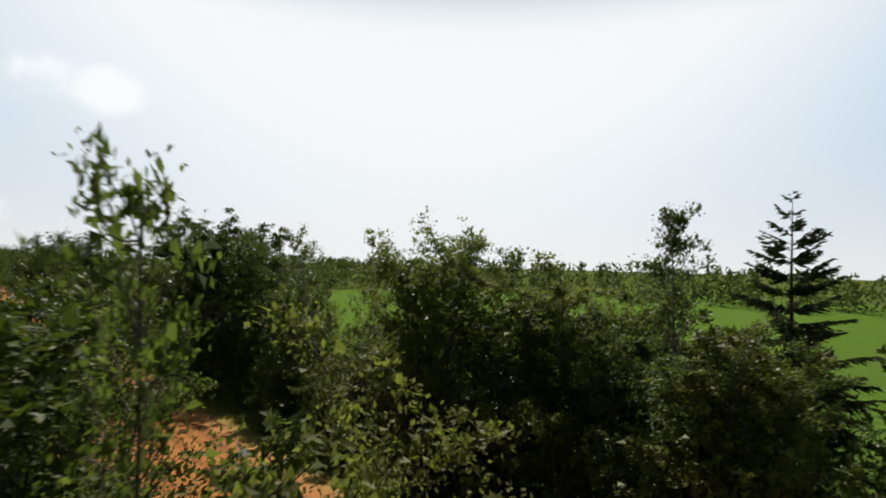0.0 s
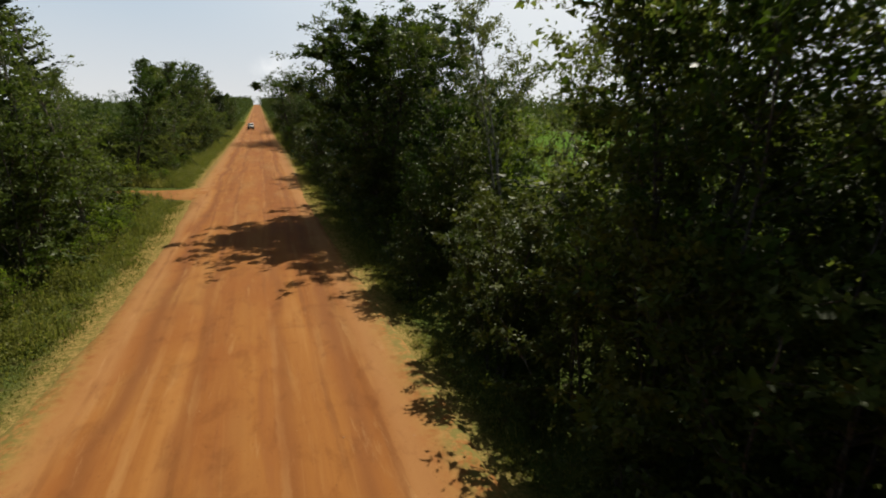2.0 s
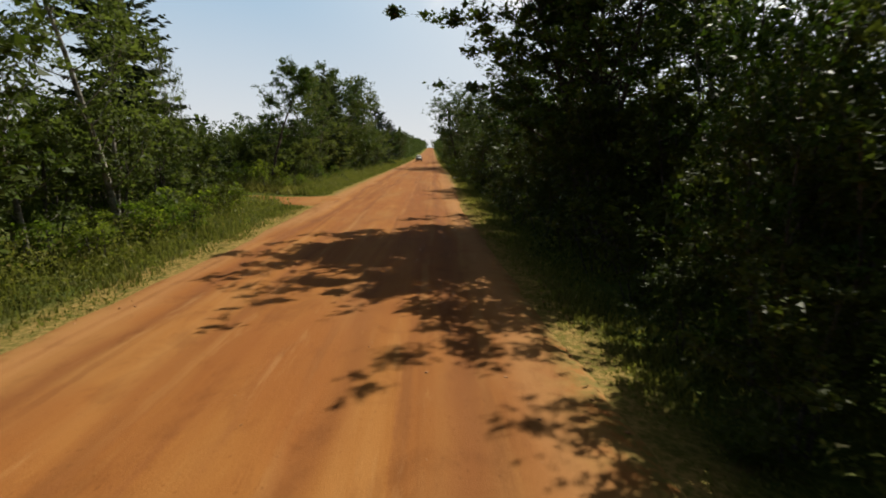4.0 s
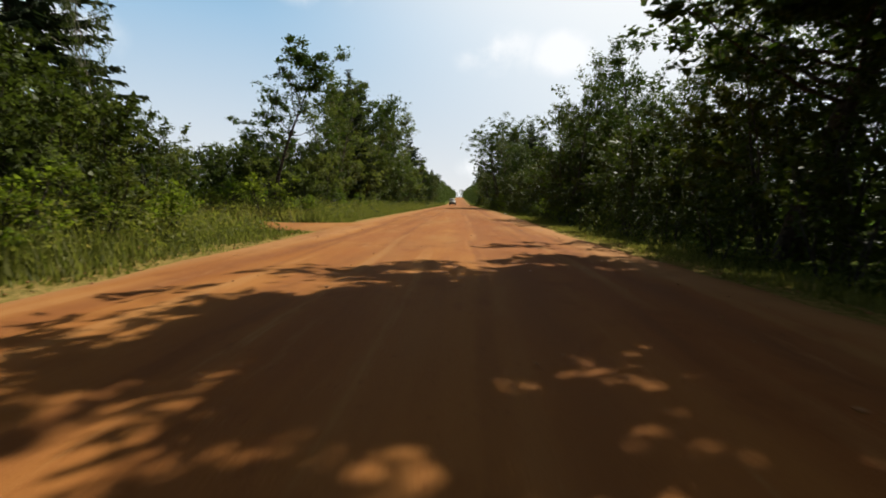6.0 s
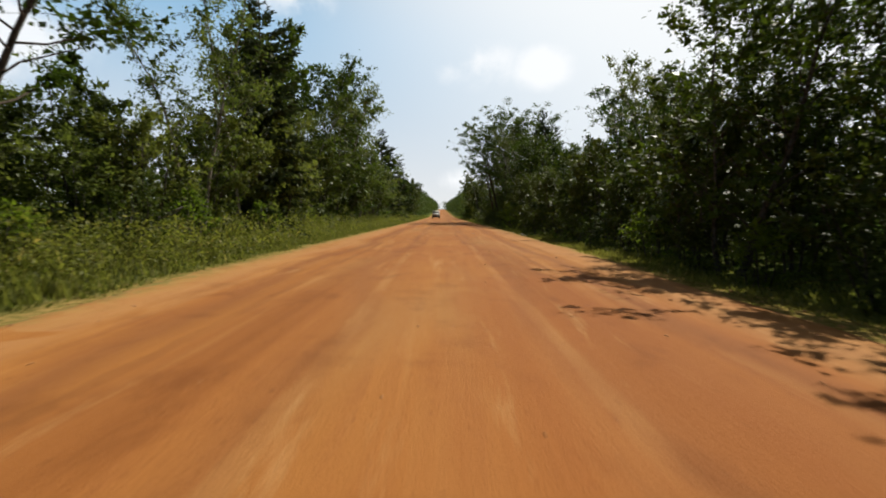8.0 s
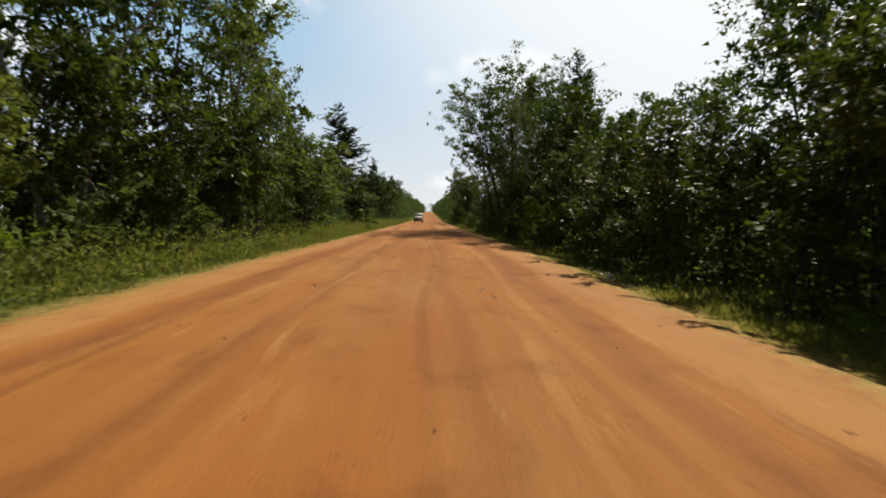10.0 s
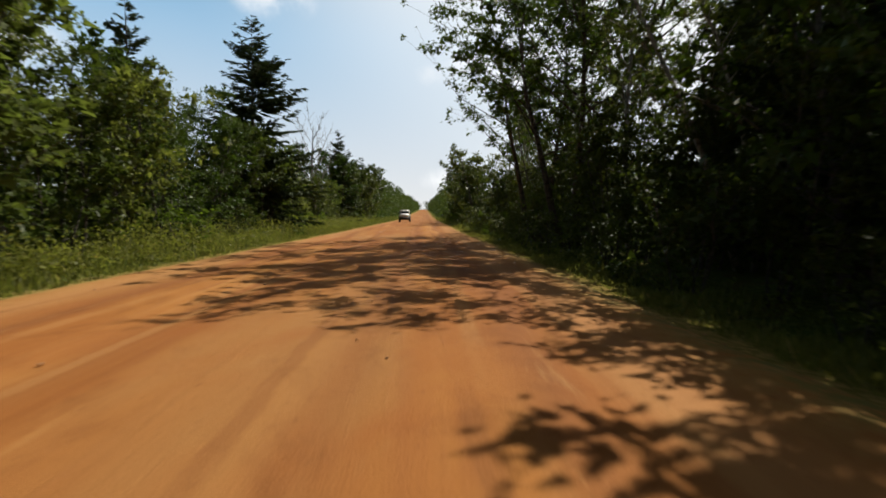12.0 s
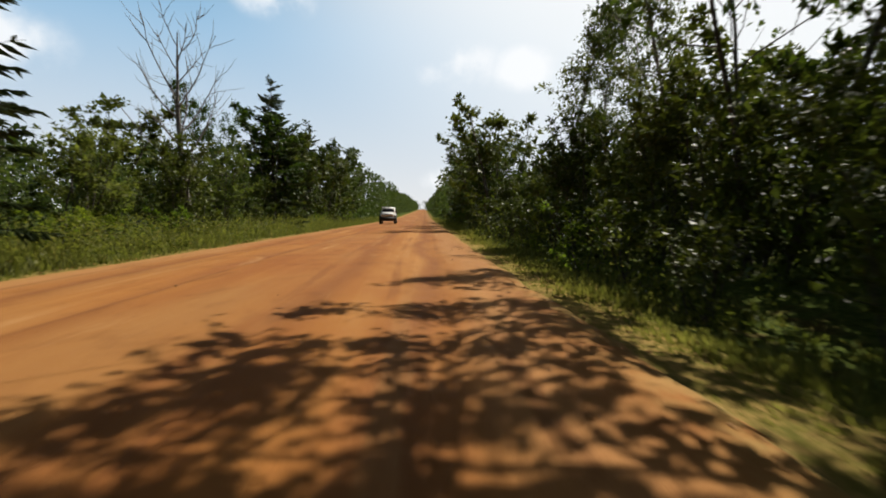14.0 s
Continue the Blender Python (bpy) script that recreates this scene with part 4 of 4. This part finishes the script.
for k in range(16):
    y = 43.0 + 0.9 * k
    plant(pick.choice(("shrub", "shrub_bright", "shrub_bright")), -6.6 - 0.16 * max(0, k - 8) + pick.uniform(-0.5, 0.4), y, pick.uniform(0.9, 1.7), None, pick.uniform(1.0, 1.4))


# ---------------------------------------------------------------- grass, weeds and woods beyond


def grass_strip(name, seed, count, y0, y1, x0, x1, tall, label):
    """Blades of grass on a verge between x0 (at the clay) and x1 (at the trees)."""
    rng = np.random.default_rng(seed)
    y = rng.uniform(y0, y1, count)
    u = rng.uniform(0, 1, count) ** 1.1
    edge = np.array([road_edge(a, np.sign(x0)) + np.sign(x0) * (0.05 + 0.25 * noise.noise(Vector((7.0, a * 0.5, x0))) + 0.2 * noise.noise(Vector((2.0, a * 2.3, x0)))) for a in y])
    x = edge + (x1 - edge) * u
    if x0 < 0:
        keep = ~((y > 58.6 - 0.12 * (-4 - x)) & (y < 65.4 + 0.1 * (-4 - x)))
        x, y, u = x[keep], y[keep], u[keep]
    n = len(x)
    patch = np.array([0.65 + 0.9 * max(-0.35, noise.noise(Vector((a * 0.45, b * 0.45, 9.0)))) for a, b in zip(x, y)])
    h = (0.06 + tall * np.minimum(1, u * 2.2)) * rng.uniform(0.5, 1.25, n) * patch
    z = np.array([land(a, b) for a, b in zip(x, y)])
    p = np.stack([x, y, z - 0.02], 1)
    blades, at = [], 0
    for k in range(3):
        a = rng.uniform(0, 6.283, n)
        d = np.stack([np.cos(a), np.sin(a), np.zeros(n)], 1)
        s = np.stack([-np.sin(a), np.cos(a), np.zeros(n)], 1) * (0.012 + 0.022 * rng.uniform(0, 1, n))[:, None]
        foot = p + rng.normal(size=(n, 3)) * np.array([0.06, 0.06, 0])
        tip = foot + d * (h * rng.uniform(0.15, 0.6, n))[:, None] + np.array([0, 0, 1.0]) * (h * rng.uniform(0.75, 1.1, n))[:, None]
        blades.append(np.stack([foot - s, foot + s, tip], 1))
    v = np.concatenate(blades).reshape(-1, 3)
    return tagged(mesh_object(name, v, np.arange(len(v)).reshape(-1, 3), GRASS), label, "grass", kind="stuff")


grass_strip("verge_grass", 41, 32000, 8, 150, -4.1, -8.4, 0.52, "tall seeding grass on the sunlit verge")
grass_strip("verge_grass", 42, 9000, 150, 260, -4.1, -8.2, 0.65, "tall seeding grass on the sunlit verge")
grass_strip("verge_grass", 43, 13000, 8, 150, 4.2, 7.0, 0.22, "shaded grass between the road and the hedge")
grass_strip("verge_grass", 44, 6000, 150, 260, 4.2, 7.4, 0.5, "shaded grass between the road and the hedge")

grass_strip("verge_grass", 50, 13000, 8, 150, 4.2, 5.6, 0.10, "short dry grass at the sandy edge of the clay")


def meadow(name, seed, count, x0, x1, centre, slope, half, tall, label):
    """Rank grass along the side track."""
    rng = np.random.default_rng(seed)
    x = rng.uniform(x0, x1, count)
    y = centre + slope * (x - x0) + rng.uniform(-half, half, count)
    p = np.stack([x, y, np.array([land(a, b) for a, b in zip(x, y)]) - 0.02], 1)
    h = tall * rng.uniform(0.4, 1.2, count)
    a = rng.uniform(0, 6.283, count)
    s = np.stack([-np.sin(a), np.cos(a), np.zeros(count)], 1) * 0.026
    d = np.stack([np.cos(a) * 0.8, np.sin(a) * 0.8, np.ones(count)], 1) * h[:, None]
    v = np.stack([p - s, p + s, p + d], 1).reshape(-1, 3)
    return tagged(mesh_object(name, v, np.arange(len(v)).reshape(-1, 3), GRASS), label, "grass", kind="stuff")


meadow("track_grass", 47, 9000, -24, -7.0, 71.2, -0.235, 1.9, 0.62, "rank grass on the far side of the track")
meadow("track_grass", 48, 8000, -24, -6.2, 60.0, -0.10, 1.5, 0.6, "rank grass on the near side of the track")


def weed_bed(name, seed, clumps, y0, y1, x0, x1, label):
    rng = np.random.default_rng(seed)
    cx, cy, ch = rng.uniform(x0, x1, clumps), rng.uniform(y0, y1, clumps), rng.uniform(0.2, 1.15, clumps) ** 1.2
    if x0 < 0:
        ok = ~((cy > 57.4 + 0.4 * (cx + 7)) & (cy < 66.6))
        cx, cy, ch = cx[ok], cy[ok], ch[ok]
    k = np.repeat(np.arange(len(cx)), 46)
    base = np.array([land(a, b) for a, b in zip(cx, cy)])
    r = rng.normal(size=(len(k), 3)) * np.array([0.2, 0.2, 0])
    at = np.stack([cx[k], cy[k], base[k] + rng.uniform(0.05, 1, len(k)) * ch[k]], 1) + r
    v, f = leaf_blades(rng, at, 0.10, np.zeros_like(at), 0.1, 0.5, 0.7)
    return tagged(mesh_object(name, v, f, WEED), label, "weeds", kind="stuff")


weed_bed("verge_weeds", 45, 2700, 10, 180, -8.2, -5.2, "leafy weeds and goldenrod stalks in the verge")
weed_bed("verge_weeds", 49, 560, 66.8, 74, -13.0, -6.6, "leafy weeds beside the track")
weed_bed("verge_weeds", 46, 520, 10, 200, 5.3, 7.2, "leafy weeds in the shade of the hedge")


def woods(name, seed, places, label, n=42, blade=0.11, mat=FAR_LEAF):
    """Trees massed behind the rest, each a loose cone or dome of leaf clumps."""
    rng = np.random.default_rng(seed)
    V = []
    for x, y, h in places:
        fir = rng.uniform() < 0.3
        t = rng.uniform(0.0, 1, n) ** (1.1 if fir else 0.8)
        wide = h * (0.24 * (1 - t) + 0.02 if fir else 0.34 * np.sqrt(np.maximum(0.02, 1 - (2 * t - 0.85) ** 2 / 1.4)))
        a = rng.uniform(0, 6.283, n)
        rr = wide * np.sqrt(rng.uniform(0.25, 1, n))
        c = np.stack([x + np.cos(a) * rr, y + np.sin(a) * rr, land(x, y) + t * h], 1)
        d1, d2 = unit(rng.normal(size=(n, 3))), unit(rng.normal(size=(n, 3)))
        s = (h * blade * rng.uniform(0.6, 1.3, n))[:, None]
        V.append(np.stack([c - d1 * s, c + d2 * s * 0.9, c + d1 * s], 1))
    v = np.concatenate(V).reshape(-1, 3)
    return tagged(mesh_object(name, v, np.arange(len(v)).reshape(-1, 3), mat), label, "forest", kind="stuff")


pick = random.Random(77)
beyond = [(pick.uniform(150, 190), -150 + 1.3 * k, pick.uniform(8, 13)) for k in range(560)]
beyond += [(-34 - 60 * pick.random() ** 1.5, pick.uniform(-30, 330), pick.uniform(5, 8.5)) for _ in range(300)]
rows_beyond = [(s * pick.uniform(7.5, 11), 206 + 3.2 * k + pick.uniform(-1, 1), pick.uniform(6.5, 10.5)) for k in range(220) for s in (-1, 1)]
woods("far_woods", 54, rows_beyond, "far trees on both sides of the road", 260, 0.042)
beyond += [(s * pick.uniform(14, 60), pick.uniform(240, 900), pick.uniform(6, 10)) for k in range(240) for s in (-1, 1)]
beyond += [(pick.uniform(-500, 700), pick.uniform(900, 1000), pick.uniform(9, 14)) for _ in range(260)]
beyond += [(pick.uniform(20, 160), pick.uniform(172, 200), pick.uniform(7, 12)) for _ in range(90)]
woods("far_woods", 51, beyond, "mixed forest in the hazy distance", 60, 0.09)
thick = [(pick.uniform(13.0, 15.5), -14 + 1.1 * k, pick.uniform(2.6, 4.2)) for k in range(170)]
thick += [(pick.uniform(15.5, 27), pick.uniform(2, 58), pick.uniform(2.6, 3.9)) for k in range(130)]
woods("thicket", 52, thick, "dense undergrowth on the field side of the hedge", 190, 0.05)
hedge_foot = [(pick.uniform(7.6, 10.4), 6 + 0.55 * k, pick.uniform(2.2, 3.6)) for k in range(300)]
hedge_foot += [(pick.uniform(10.6, 13.0), 58 + 0.9 * k, pick.uniform(2.8, 4.4)) for k in range(150)]
woods("thicket", 55, hedge_foot, "dark undergrowth at the foot of the hedge", 240, 0.042, LEAF_ALDER)
thick = [(-pick.uniform(15.5, 32), pick.uniform(-25, 240), pick.uniform(4.5, 7.5)) for k in range(230)]
thick += [(-pick.uniform(17, 75), pick.uniform(-25, 260), pick.uniform(4.0, 7.0)) for k in range(170)]
thick = [q for q in thick if not (50 < q[1] < 98 and q[0] > -34)]
woods("thicket", 53, thick, "young woodland behind the roadside trees", 230, 0.045)

# ---------------------------------------------------------------- the vehicle on the road

WHITE = plain_material("dusty white paint", (0.88, 0.88, 0.87), 0.2, 0.0, 0.1)
BLACK = plain_material("black plastic trim", (0.025, 0.025, 0.027), 0.6)
RUBBER = plain_material("tyre rubber", (0.03, 0.028, 0.026), 0.85)
STEEL = plain_material("wheel steel", (0.35, 0.35, 0.36), 0.4, 0.8)
LAMP = plain_material("headlamp glass", (0.75, 0.76, 0.78), 0.1)
GLASS = plain_material("dark window glass", (0.02, 0.024, 0.028), 0.08)


def box(bm, x0, x1, y0, y1, z0, z1, top=(0, 0, 0, 0)):
    """A block; top = how far its upper edges draw in at x0, x1, y0, y1."""
    a, b, c, d = top
    v = [bm.verts.new(p) for p in ((x0, y0, z0), (x1, y0, z0), (x1, y1, z0), (x0, y1, z0),
                                   (x0 + a, y0 + c, z1), (x1 - b, y0 + c, z1), (x1 - b, y1 - d, z1), (x0 + a, y1 - d, z1))]
    for q in ((3, 2, 1, 0), (4, 5, 6, 7), (0, 1, 5, 4), (1, 2, 6, 5), (2, 3, 7, 6), (3, 0, 4, 7)):
        bm.faces.new([v[k] for k in q])


def block(name, mat, parent, dims, top=(0, 0, 0, 0), soft=0.04, label="", fall=0.0):
    """A block with soft edges; fall = how much lower its top stands at the front."""
    bm = bmesh.new()
    box(bm, *dims, top)
    for v in bm.verts:
        if v.co.z > 0.5 * (dims[4] + dims[5]) and v.co.y < 0.5 * (dims[2] + dims[3]):
            v.co.z -= fall
    bmesh.ops.bevel(bm, geom=bm.edges[:], offset=soft, segments=2, affect="EDGES")
    return part(name, bm, mat, parent, label, True)


def wheel(parent, x, y):
    def ring(bm, r, w, seg=24):
        m = Matrix.Translation((x, y, 0.39)) @ Matrix.Rotation(radians(90), 4, "Y")
        bmesh.ops.create_cone(bm, cap_ends=True, segments=seg, radius1=r, radius2=r, depth=w, matrix=m)
    bm = bmesh.new()
    ring(bm, 0.39, 0.25)
    bmesh.ops.bevel(bm, geom=bm.edges[:], offset=0.03, segments=2, affect="EDGES")
    tyre = part("wheel", bm, RUBBER, parent, "dusty off-road tyre", True)
    bm = bmesh.new()
    ring(bm, 0.24, 0.262, 16)
    part("rim", bm, STEEL, tyre)


def off_roader():
    """A boxy white off-road vehicle that faces -y; its foot is at the ground."""
    car = new("off_road_vehicle")
    block("body", WHITE, car, (-0.82, 0.82, -1.35, 2.05, 0.62, 1.15), (0.03, 0.03, 0.02, 0.03), 0.06)
    block("bonnet", WHITE, car, (-0.68, 0.68, -1.95, -0.58, 0.76, 1.29), (0.05, 0.05, 0.10, 0.0), 0.05, fall=0.19)
    block("cabin", WHITE, car, (-0.76, 0.76, -0.55, 2.0, 1.16, 1.74), (0.08, 0.08, 0.32, 0.08), 0.05)
    block("roof", WHITE, car, (-0.71, 0.71, -0.26, 1.95, 1.735, 1.82), (0.05, 0.05, 0.05, 0.05), 0.03)
    block("grille", WHITE, car, (-0.60, 0.60, -1.985, -1.93, 0.80, 1.12), (0.03, 0.03, 0, 0), 0.015, "white slotted grille")
    for k in range(7):
        block("grille_slot", BLACK, car, (-0.36 + 0.12 * k - 0.022, -0.36 + 0.12 * k + 0.022, -1.998, -1.975, 0.86, 1.06), (0, 0, 0, 0), 0.008)
    block("bumper", BLACK, car, (-0.86, 0.86, -2.16, -1.96, 0.50, 0.72), (0.02, 0.02, 0.03, 0), 0.04, "black front bumper")
    block("underbody", BLACK, car, (-0.70, 0.70, -1.8, 2.0, 0.32, 0.63), (0, 0, 0, 0), 0.04)
    bm = bmesh.new()
    v = [bm.verts.new(p) for p in ((-0.66, -0.555, 1.25), (0.66, -0.555, 1.25), (0.60, -0.295, 1.66), (-0.60, -0.295, 1.66))]
    bm.faces.new(v)
    r = bmesh.ops.extrude_face_region(bm, geom=bm.faces[:])
    bmesh.ops.translate(bm, vec=(0, -0.02, 0.01), verts=[g for g in r["geom"] if isinstance(g, bmesh.types.BMVert)])
    part("windscreen", bm, GLASS, car, "dark raked windscreen")
    for s in (-1, 1):
        block("side_window", GLASS, car, tuple(sorted((s * 0.725, s * 0.755))) + (-0.22, 1.75, 1.24, 1.64), (0, 0, 0.14, 0.04), 0.008)
        block("fender", BLACK, car, tuple(sorted((s * 0.64, s * 0.92))) + (-1.86, -0.82, 0.78, 0.92), (0, 0, 0.12, 0.12), 0.04, "black flared wing")
        block("fender", BLACK, car, tuple(sorted((s * 0.78, s * 0.92))) + (0.85, 1.85, 0.78, 0.92), (0, 0, 0.12, 0.12), 0.04, "black flared wing")
        block("mirror", BLACK, car, tuple(sorted((s * 0.80, s * 1.00))) + (-0.52, -0.42, 1.20, 1.40), (0, 0, 0, 0), 0.025, "black door mirror")
        bm = bmesh.new()
        bmesh.ops.create_cone(bm, cap_ends=True, segments=18, radius1=0.105, radius2=0.09, depth=0.05,
                              matrix=Matrix.Translation((s * 0.48, -2.0, 0.99)) @ Matrix.Rotation(radians(90), 4, "X"))
        part("headlamp", bm, LAMP, car, "round headlamp", True)
        for y in (-1.34, 1.35):
            wheel(car, s * 0.76, y)
    return tagged(car, "white boxy off-road vehicle standing on the clay road", "car")


vehicle = off_roader()
vehicle.matrix_basis = pose(-1.4, 186.0, 0.035, 0, 0, 1.0)

# ---------------------------------------------------------------- stones and sticks

STONE = plain_material("road stones", (0.34, 0.17, 0.07), 0.95)
rng = np.random.default_rng(61)
bits = bmesh.new()
bmesh.ops.create_icosphere(bits, subdivisions=1, radius=1.0)
bits.verts.ensure_lookup_table()
ball = np.array([v.co[:] for v in bits.verts])
tri = np.array([[v.index for v in f.verts] for f in bits.faces])
bits.free()
V, F, base = [], [], 0
for k in range(2200):
    y = rng.uniform(12, 175)
    x = rng.choice([-1, 1]) * (rng.uniform(0, 4.2) if k % 4 == 0 else rng.uniform(3.1, 4.4))
    s = rng.uniform(0.006, 0.018) if k % 9 else rng.uniform(0.018, 0.03)
    b = ball * s * rng.uniform(0.6, 1.3, (len(ball), 1)) * np.array([1.2, 1, 0.6])
    V.append(b + np.array([x, y, 0.07 * (1 - (x / ROAD) ** 2) + s * 0.05]))
    F.append(tri + base)
    base += len(ball)
tagged(mesh_object("gravel", np.concatenate(V), np.concatenate(F), STONE), "loose small stones and clods on the clay", "gravel", kind="stuff")


def stick(x, y, z, way, length, r, seed, label):
    w = Wood()
    g = np.random.default_rng(seed)
    line = curve_line(g, (0, 0, 0), way, length, 6, 0.12, 0.0)
    w.limb(line, r, r * 0.3, 6)
    for k in (2, 3, 4):
        w.limb(curve_line(g, line[k], unit(line[-1] - line[0]) + g.normal(size=3) * 0.6, length * 0.3, 3, 0.15, 0), r * 0.4, r * 0.15, 4)
    ob = w.mesh("dead_branch", BARK_DEAD, None)
    ob.location = (x, y, z)
    tagged(ob, label, "branch")


stick(6.2, 29.2, 0.42, (0.5, -0.4, 0.35), 2.0, 0.02, 71, "pale bare branch caught in the hedge")
stick(7.0, 26.0, land(7.0, 26.0), (-0.2, 0.3, 0.9), 2.4, 0.025, 72, "grey dead branch standing in the undergrowth")
stick(-7.8, 72.3, land(-7.8, 72.3), (0.5, 0.3, 0.8), 2.0, 0.08, 73, "fallen grey trunk leaning over the verge")


# pale stones and litter at the shaded edge, twigs dropped on the clay
PALE = plain_material("pale stone", (0.62, 0.60, 0.56), 0.8, 0.0, 0.4)
g = np.random.default_rng(83)
for k in range(16):
    y = g.uniform(89.5, 96.0)
    x = road_edge(y, 1) + g.uniform(0.15, 0.7)
    s = g.uniform(0.025, 0.06)
    shape = ball * s * g.uniform(0.65, 1.3, (len(ball), 1)) * np.array([1.3, 1.0, 0.6])
    ob = mesh_object("stone", shape, tri, PALE, None, True)
    ob.location = (x, y, land(x, y) + s * 0.3)
    tagged(ob, "small pale stone lying at the road's edge", "stone", "pale stones by the road")
for x, y, way, length in ((1.55, 88.3, (0.4, 0.8, 0.1), 0.16), (1.72, 87.6, (-0.5, 0.7, 0.1), 0.2), (2.4, 57.8, (0.7, 0.3, 0.1), 0.18)):
    stick(x, y, 0.075, way, length, 0.007, int(y * 10), "short dark twig lying on the clay")
